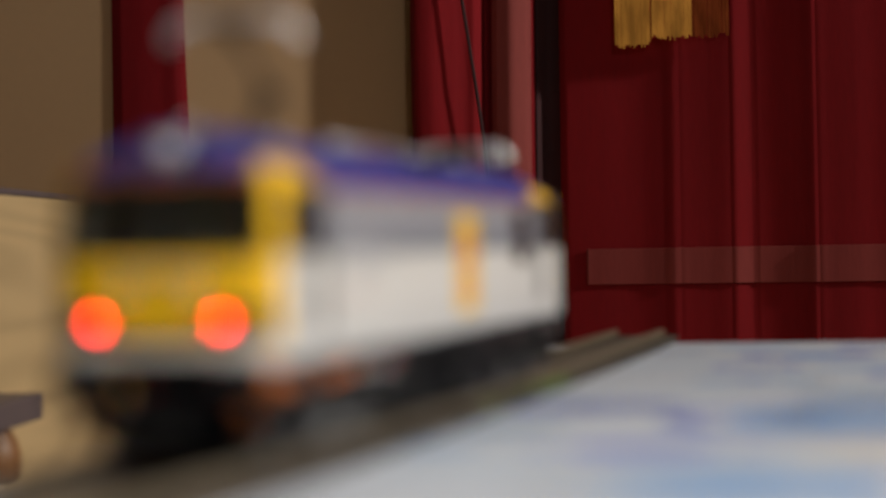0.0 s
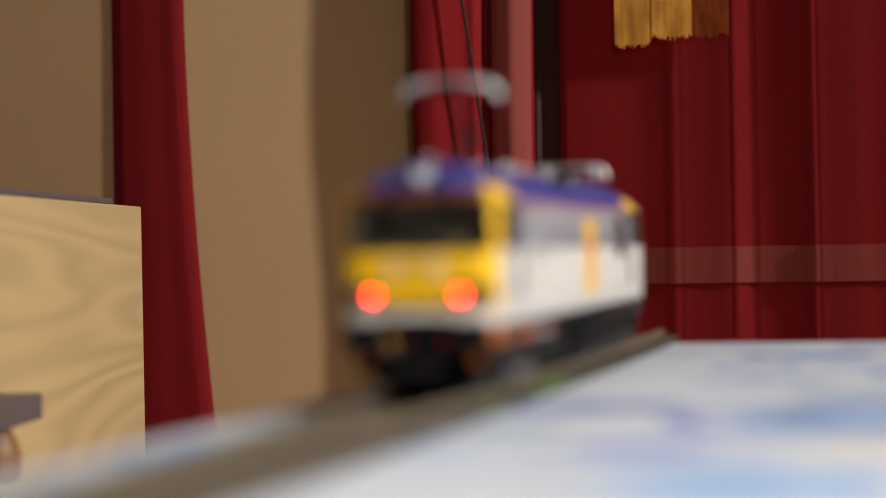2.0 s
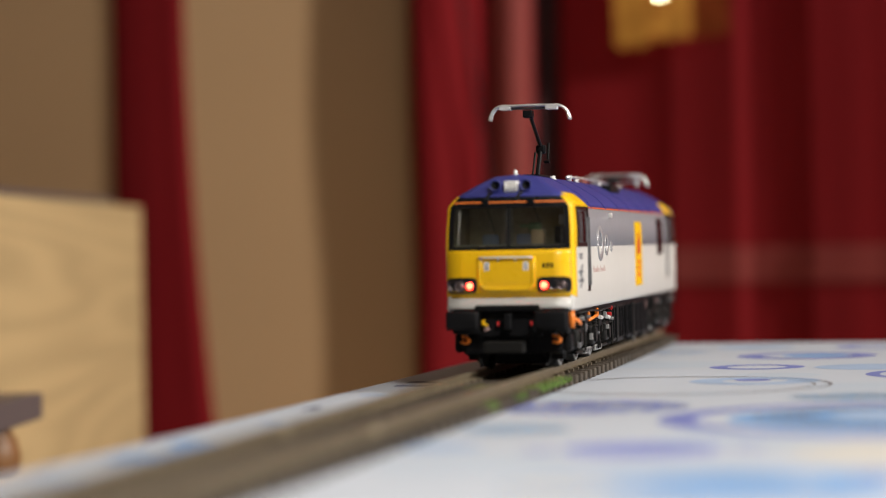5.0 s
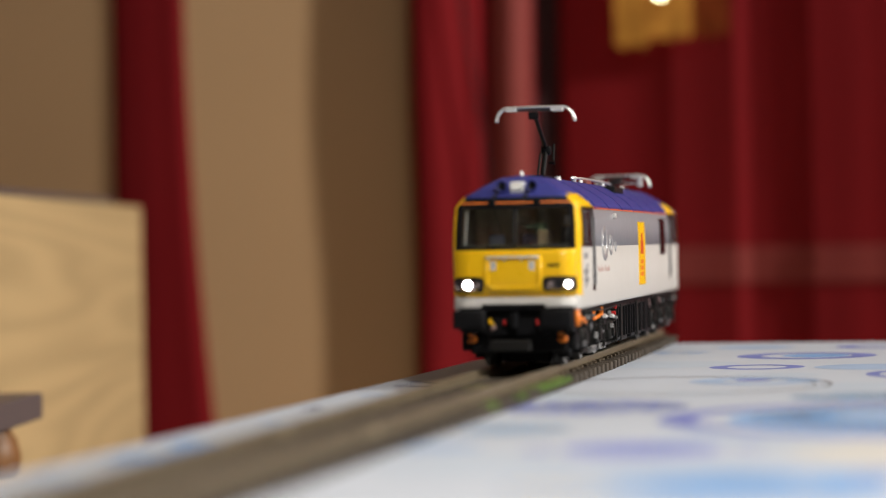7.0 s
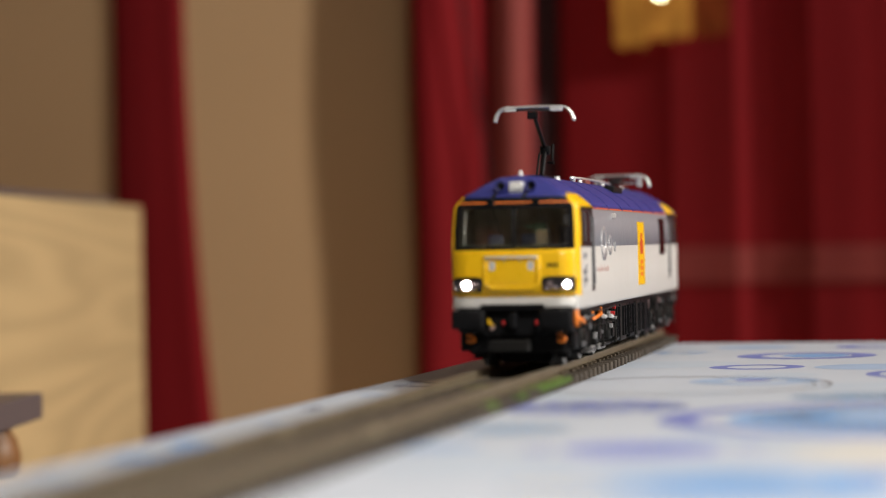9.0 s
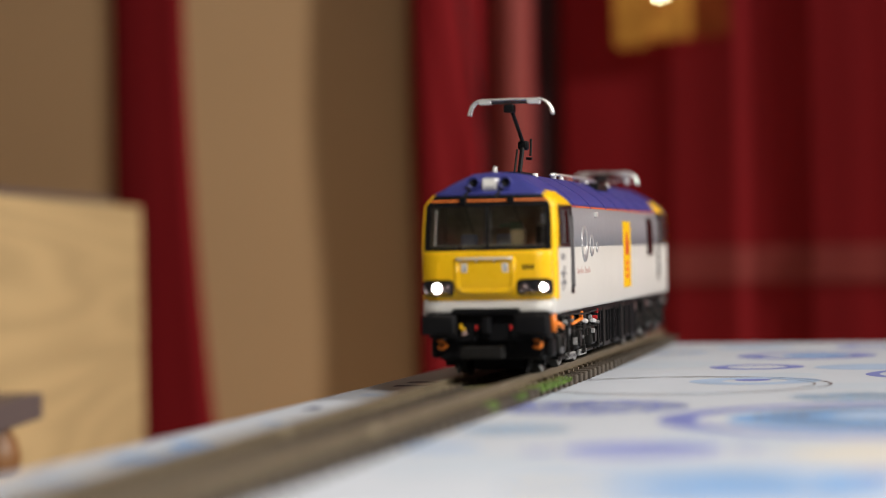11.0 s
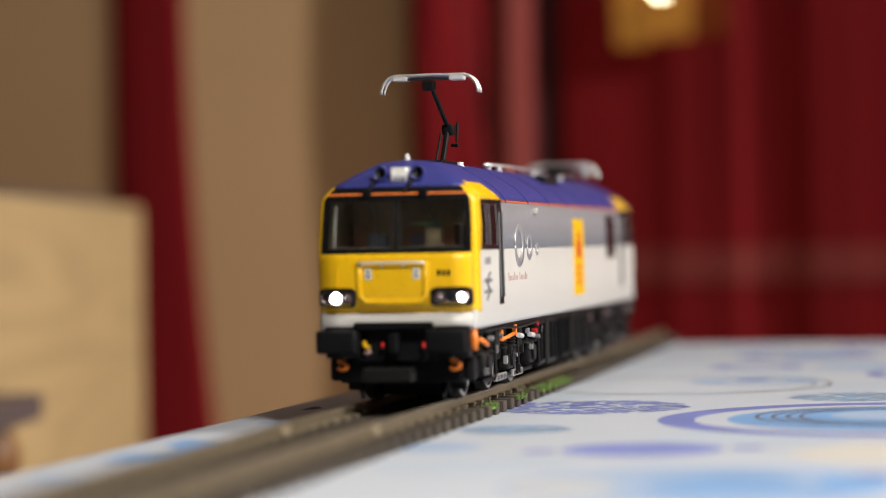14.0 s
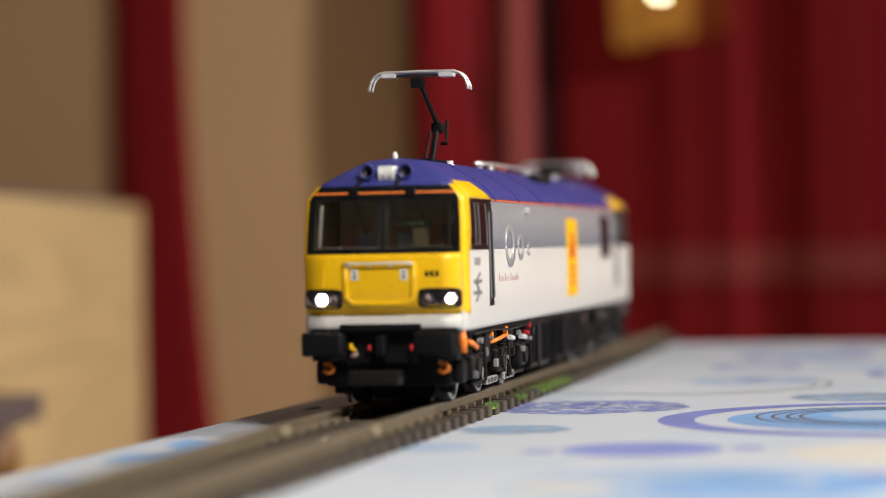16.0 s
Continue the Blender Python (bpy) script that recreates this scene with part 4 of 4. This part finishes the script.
def roof_gear(loco):
    for x in (24.5, -28):
        part("insulator", lathe([(0.6, 0), (1.0, 0.4), (0.7, 0.8), (1.0, 1.1), (0.7, 1.5), (0.9, 1.8), (0.3, 2.1)], seg=14, matrix=Matrix.Translation((x, 3.0, 51.4))), M_CERAMIC, loco, "white roof insulator", True)
    part("busbar", pipe([(44, 3, 53.6), (24, 3, 54.0), (8, 3, 54.0), (-28, 3, 54.0), (-56, 2, 53.8)], 0.4), M_CHROME, loco, "thin metal roof busbar", True)
    part("busbar_bracket", box(38.4, 39.2, 2.2, 3.8, 51.4, 54.3, 0.2), M_SILVER, loco)
    part("contact_breaker", box(10, 20, 1.4, 4.6, 51.6, 53.6, 0.5), M_RED_BROWN, loco, "red-brown circuit breaker")
    part("roof_grille", box(-26, -4, 3.8, 10.2, 49.8, 51.9, 0.4), M_DARKGREY, loco, "dark roof grille")
    part("roof_walkway", box(-50, 58, -1.6, 1.4, 52.4, 52.95, 0.2), M_BLUE, loco)
    for x in (92, 62, 30, 2, -26, -54, -84):
        bm = bmesh.new()
        ring_o = [shell(x, z, 0.22, s) for s, zz in ((1, [h[0] for h in HALF[6:]]), (-1, [h[0] for h in HALF[6:]][::-1])) for z in zz]
        ring_i = [v - Vector((0, 0, 0.6)) for v in ring_o]
        off = Vector((0.8, 0, 0))
        slab([ring_o, [v + off for v in ring_o]], [ring_i, [v + off for v in ring_i]], bm)
        part("roof_rib", bm, M_BLUE, loco)


def bodyside(loco):
    for k in (-1, 1):
        part("lower_panel", side_panel(-FRONT_X, FRONT_X, 15.8, 32.7, k, 0.0), M_WHITE, loco, "white lower bodyside", True)
        part("upper_panel", side_panel(-105, 105, 32.7, 43.3, k, 0.0), M_SIDEGREY, loco, "grey upper bodyside", True)
        part("orange_stripe", side_panel(-97, 97, 43.35, 43.75, k, 0.1, 0.4), M_SIDESTRIPE, loco)
        part("roof", side_panel(-FRONT_X, FRONT_X, 43.8, 52.7, k, 0.0), M_BLUE, loco, "deep blue curved roof", True)
        part("inner_wall", side_panel(-126, 126, 16.2, 50, k, -0.7, 0.4), M_CABIN, loco)
        # yellow plate with a red device and bars
        pl = part("depot_plate", side_panel(-23.6, -5.6, 19.8, 40.2, k, 0.15, 0.3), M_YELLOW, loco, "yellow plate with red device")
        part("device", side_panel(-18.5, -10.5, 29.8, 34.2, k, 0.2, 0.1), M_LABEL_RED, pl)
        part("device", side_panel(-16.5, -12.5, 34.2, 36.6, k, 0.2, 0.1), M_LABEL_RED, pl)
        for z in (26.6, 24.6, 22.6):
            part("print_bar", side_panel(-18.5, -10.5, z, z + 1.3, k, 0.2, 0.1), M_ORANGE, pl)
        # three rings in silver
        for x, z, rx, rz in ((77.5, 33.5, 6.2, 5.0), (64, 33.0, 3.7, 3.0), (53.2, 32.5, 1.9, 1.5)):
            bm = bmesh.new()
            n = 32
            def ringrow(f, out):
                return [shell(x + rx * f * math.cos(2 * math.pi * i / n) + rx * (1 - f) * 0.35, z + rz * f * math.sin(2 * math.pi * i / n), out, k) for i in range(n + 1)]
            slab([ringrow(1, 0.22), ringrow(0.62, 0.22)], [ringrow(1, -0.1), ringrow(0.62, -0.1)], bm)
            part("ring_badge", bm, M_BADGE, loco, "silver ring badge", True)
        for x, n in ((92.4, 7), (78.0, 6)):
            for i in range(n):
                c = x - 1.85 * i
                tall = 27.2 if i in (0, 4) else 26.5
                part("name_bar", side_panel(c - 1.05, c - 0.35, 25.4, tall, k, 0.08, 0.1), M_PRINT_RED, loco)
        # double arrow device and number bars beside the cab door
        for z in (25.9, 23.5):
            part("arrow_bar", side_panel(112.5, 121.5, z - 0.4, z + 0.4, k, 0.08, 0.1), M_PRINT, loco)
        for xa, za, xb, zb in ((115, 27.6, 119, 25.9), (119, 25.9, 115.5, 23.5), (115.5, 23.5, 119, 21.8)):
            part("arrow_bar", pipe([shell(xa, za, 0.0, k), shell(xb, zb, 0.0, k)], 0.35), M_PRINT, loco)
        for x in (119.5, 117.2, 114.8):
            part("number_bar", side_panel(x - 0.7, x + 0.7, 29.4, 31.0, k, 0.08, 0.1), M_PRINT, loco)
        part("side_lamp", box(53.4, 55.6, min(k * 16.9, k * 18.1), max(k * 16.9, k * 18.1), 41.0, 42.4, 0.3), M_CHROME, loco, "tiny bright side fitting")
        gr = part("side_window", side_panel(-86.5, -69, 29.2, 41.8, k, 0.1, 0.3), M_FRAME, loco, "dark vertical side window")
        part("pane", side_panel(-84.5, -71, 30.2, 40.8, k, 0.16, 0.1), M_PANE_DARK, gr)
        part("floor_beam", side_panel(-122, 122, 14.6, 15.9, k, -0.9, 1.0), M_BLACK, loco)
    part("underfloor", box(-128, 128, -15.6, 15.6, 14.2, 16.2), M_BLACK, loco)


def bogie(loco, cx):
    th = part("bogie", box(cx - 36, cx + 36, -9, 9, 8.2, 12.5, 1.0), M_BLACK, loco, "black three-axle bogie")
    for k in (-1, 1):
        sgn = (lambda a, b: (min(k * a, k * b), max(k * a, k * b)))
        part("side_frame", box(cx - 37, cx + 37, *sgn(13.0, 14.6), 7.2, 10.6, 0.6), M_BLACK, th)
        part("brake_rod", pipe([(cx - 33, k * 15.0, 3.6), (cx + 30, k * 15.0, 3.6)], 0.45), M_DARKGREY, th)
        for dx in (-29, 0, 29):
            x = cx + dx
            part("axle_box", box(x - 3.6, x + 3.6, *sgn(13.4, 16.2), 4.8, 10.2, 0.8), M_DARKGREY, th, "", True)
            part("axle_cap", rod((x, k * 16.0, 7.4), (x, k * 16.9, 7.4), 1.9, seg=18), M_DARKGREY, th)
            for q in (-6, 6):
                pr = [(1.7, 0)] + [(1.7 if i % 2 else 1.25, 0.35 * i) for i in range(1, 13)] + [(1.7, 4.6)]
                part("spring", lathe(pr, seg=14, matrix=Matrix.Translation((x + q, k * 14.7, 9.8))), M_DARKGREY, th)
            part("sand_box", box(x - 14.5, x - 9.5, *sgn(14.0, 16.4), 9.4, 14.4, 0.5), M_BLACK, th)
            part("brake_shoe", box(x + 7.6, x + 9.6, *sgn(9.6, 13.2), 2.4, 9.0, 0.5), M_BLACK, th)
            part("pipe_run", pipe([(x - 8, k * 16.2, 13.6), (x - 8, k * 16.5, 4.4), (x - 6.4, k * 16.4, 3.6)], 0.32), M_DARKGREY, th)
        for x0, x1 in ((cx + 4, cx + 17), (cx - 17, cx - 4)):
            plate = part("life_guard_plate", box(x0, x1, *sgn(15.0, 15.9), 2.8, 4.4, 0.25), M_STEP if cx > 0 else M_DARKGREY, th, "grey metal plate low on the bogie")
            for q in (0.2, 0.5, 0.8):
                part("slot", box(x0 + (x1 - x0) * q - 1.3, x0 + (x1 - x0) * q + 1.3, *sgn(15.7, 16.0), 3.1, 4.1, 0.1), M_FRAME, plate)
        if cx < 0:
            for x in (cx + 44, cx + 12):
                part("round_cover", rod((x, k * 15.6, 12.8), (x, k * 16.8, 12.8), 1.5, seg=18), M_COVER, th, "dull pinkish round cover")
        if cx > 0:
            part("damper", pipe([(cx + 40, k * 16.6, 13.2), (cx + 36, k * 16.7, 12.7), (cx + 32, k * 16.7, 11.8)], 0.6), M_CABLE, th, "short orange damper", True)
            br = part("damper_bracket", box(cx + 12.4, cx + 14, *sgn(15.8, 16.8), 11.8, 14.4, 0.3), M_CABLE, th, "orange bracket")
            part("damper", pipe([(cx + 13, k * 16.6, 12.2), (cx + 5, k * 16.7, 12.6), (cx - 2, k * 16.6, 13.0)], 0.45), M_CABLE, th, "orange damper", True)
            part("damper_bracket", box(cx - 5.4, cx - 3.8, *sgn(15.8, 16.8), 12.4, 15.0, 0.3), M_CABLE, th, "orange bracket")
            part("damper_end", rod((cx - 12, k * 16.7, 12.0), (cx - 7, k * 16.7, 12.4), 0.6), M_SILVER, th)
            part("damper_end", rod((cx - 28, k * 16.7, 11.6), (cx - 22, k * 16.7, 12.0), 0.6), M_SILVER, th)
        # small bright pipe unions, bolts and brackets along the frame
        rng = random.Random(int(cx) + 500 + k)
        for dx in (-33, -26, -20, -13, -8, -3, 3, 9, 16, 21, 26, 33):
            x, z = cx + dx + rng.uniform(-1.5, 1.5), rng.uniform(4.4, 13.6)
            m = rng.choice((M_STEP, M_PRINT, M_DARKGREY))
            if rng.random() < 0.5:
                part("pipe_union", rod((x, k * 16.0, z), (x, k * 17.2, z), rng.uniform(0.35, 0.65), seg=10), m, th)
            else:
                part("bracket", box(x - 0.5, x + 0.5, *sgn(16.0, 17.0), z - rng.uniform(0.5, 1.6), z + 0.5, 0.2), m, th)
        part("pipe_run", pipe([(cx - 34, k * 16.6, 14.6), (cx - 6, k * 16.8, 14.2), (cx + 12, k * 16.7, 14.9), (cx + 34, k * 16.6, 14.6)], 0.28), M_DARKGREY, th, "", True)
        hue = M_RED if cx > 0 else M_PRINT_RED
        part("valve", rod((cx - 35, k * 15.5, 14.2), (cx - 35, k * 16.8, 14.2), 0.65, seg=14), hue, th, "small red valve cap")
        part("valve", rod((cx - 33, k * 15.5, 12.4), (cx - 33, k * 16.8, 12.4), 0.6, seg=14), hue, th, "small red valve cap")
        part("gauge", rod((cx - 40, k * 15.5, 12.6), (cx - 40, k * 16.8, 12.6), 0.8, seg=14), M_STEP, th)
    # Motor box drawn down almost to the rails to block light underneath.
    part("motor_light_block", box(cx - 33, cx + 33, -6.8, 6.8, 1.0, 8.6, 0.8), M_BLACK, th)
    for dx in (-29, 0, 29):
        ws = part("wheelset", rod((0, -12, 0), (0, 12, 0), 1.3, seg=12), M_DARKGREY, loco, "pair of wheels on an axle")
        ws.location = Vector((cx + dx, 0, 7.6)) / 1000
        for k in (-1, 1):
            tyre = [(5.6, -1.0), (7.25, -1.0), (7.6, -0.7), (7.6, 0.9), (8.1, 1.05), (8.1, 1.5), (5.8, 1.5), (5.6, 1.0)]
            m = Matrix.Translation((0, k * 9.6, 0)) @ pose(0, 0, 0, 90 * k, 0, 0)
            part("tyre", lathe(tyre, seg=36, matrix=m), M_DARKGREY, ws, "dark steel tyre", True)
            part("rim", lathe([(6.3, -1.02), (6.3, -1.15), (7.2, -1.15), (7.2, -1.02)], seg=36, matrix=m), M_STEP, ws, "bare metal rim", True)
            part("wheel_disc", lathe([(1.4, -1.2), (2.0, -0.9), (5.7, -0.4), (5.7, 0.5), (2.0, 0.8), (1.4, 1.0)], seg=28, matrix=m), M_BLACK, ws)
            for a in range(5):
                c = m @ Vector((3.8 * math.cos(a * 1.2566), 3.8 * math.sin(a * 1.2566), -0.75))
                part("wheel_bolt", rod(c - Vector((0, 0.3 * k, 0)), c + Vector((0, 0.5 * k, 0)), 0.55, seg=8), M_DARKGREY, ws)
        WHEELS.append((ws, ws.location.copy()))


def underframe(loco):
    rng = random.Random(5)
    for k in (-1, 1):
        x = -45
        while x < 43:
            w = 9 + 8 * rng.random()
            y0, y1 = sorted((k * 9, k * (15.6 + rng.random())))
            b = part("equipment_case", box(x, min(x + w, 45), y0, y1, 3.2 + 1.4 * rng.random(), 15, 0.7), rng.choice((M_BLACK, M_DARKGREY)), loco)
            for q in (0.3, 0.7):
                part("case_rib", box(x + w * q - 0.4, x + w * q + 0.4, min(k * 15.4, k * 17), max(k * 15.4, k * 17), 4.8, 14, 0.2), M_BLACK, b)
            x += w + 1.0
        part("air_tank", rod((-44, k * 11, 4.6), (30, k * 11, 4.6), 2.6, seg=18), M_BLACK, loco)


M_SIDEGREY = mat("bodyside_grey", (0.245, 0.245, 0.27), 0.40, vary=0.04, scale=60)
M_PANE_DARK = mat("dark_pane", (0.008, 0.009, 0.009), 0.15, spec=0.10, vary=0.2)
M_SIDESTRIPE = mat("stripe_red_orange", (0.62, 0.12, 0.04), 0.4, vary=0.05)
M_BADGE = mat("badge_steel", (0.44, 0.44, 0.46), 0.35, 0.5, vary=0.06)
M_COVER = mat("cover_dull_pink", (0.16, 0.10, 0.10), 0.6)
M_STEP = mat("step_grey", (0.28, 0.28, 0.28), 0.5)
M_RED_BROWN = mat("breaker_red_brown", (0.20, 0.06, 0.05), 0.5)
BULBS, WHEELS = [], []
loco = new("locomotive")
bodyside(loco)
for end in (1, -1):
    cab(loco, end)
pantographs(loco)
roof_gear(loco)
bogie(loco, 84)
bogie(loco, -84)
underframe(loco)
tagged(loco, "model electric locomotive in white, grey, blue and yellow on the track", "model train")


def motions():
    times = [i / 10 for i in range(161)]
    walk(loco, [(t, track_pose(run_at(t))) for t in times])
    s0 = run_at(0)
    for ws, at in WHEELS:
        walk(ws, [(t, pose(*at, 0, math.degrees((run_at(t) - s0) / 7.6), 0)) for t in times])
    # half turns hide or show the glowing side, imitating lights switched with the direction
    for bulb, use, at in BULBS:
        first, last = (0, 180) if use == "tail" else (180, 0)
        rows = [(0, first), (6.3, first), (6.34, first + (last - first) * 0.33), (6.38, first + (last - first) * 0.66), (6.43, last), (16, last)]
        walk(bulb, [(t, pose(*at, 0, 0, a)) for t, a in rows])
    far = Vector((-0.02, 1.40, 0.80))
    rows = []
    for t in times:
        along = np.interp(t, [f[0] for f in FOCUS], [f[1] for f in FOCUS])
        near = track_pose(run_at(t)) @ Vector((along / 1000, 0.0, 0.030))
        # the lens starts slowly and then snaps into place
        w = max(0.0, min(1.0, (t - 2.55) / 0.65)) ** 1.9
        d = 1 / ((1 - w) / far.y + w / near.y)
        rows.append((t, pose(0.0, d, 0.7888)))
    walk(focus_target, rows)


motions()
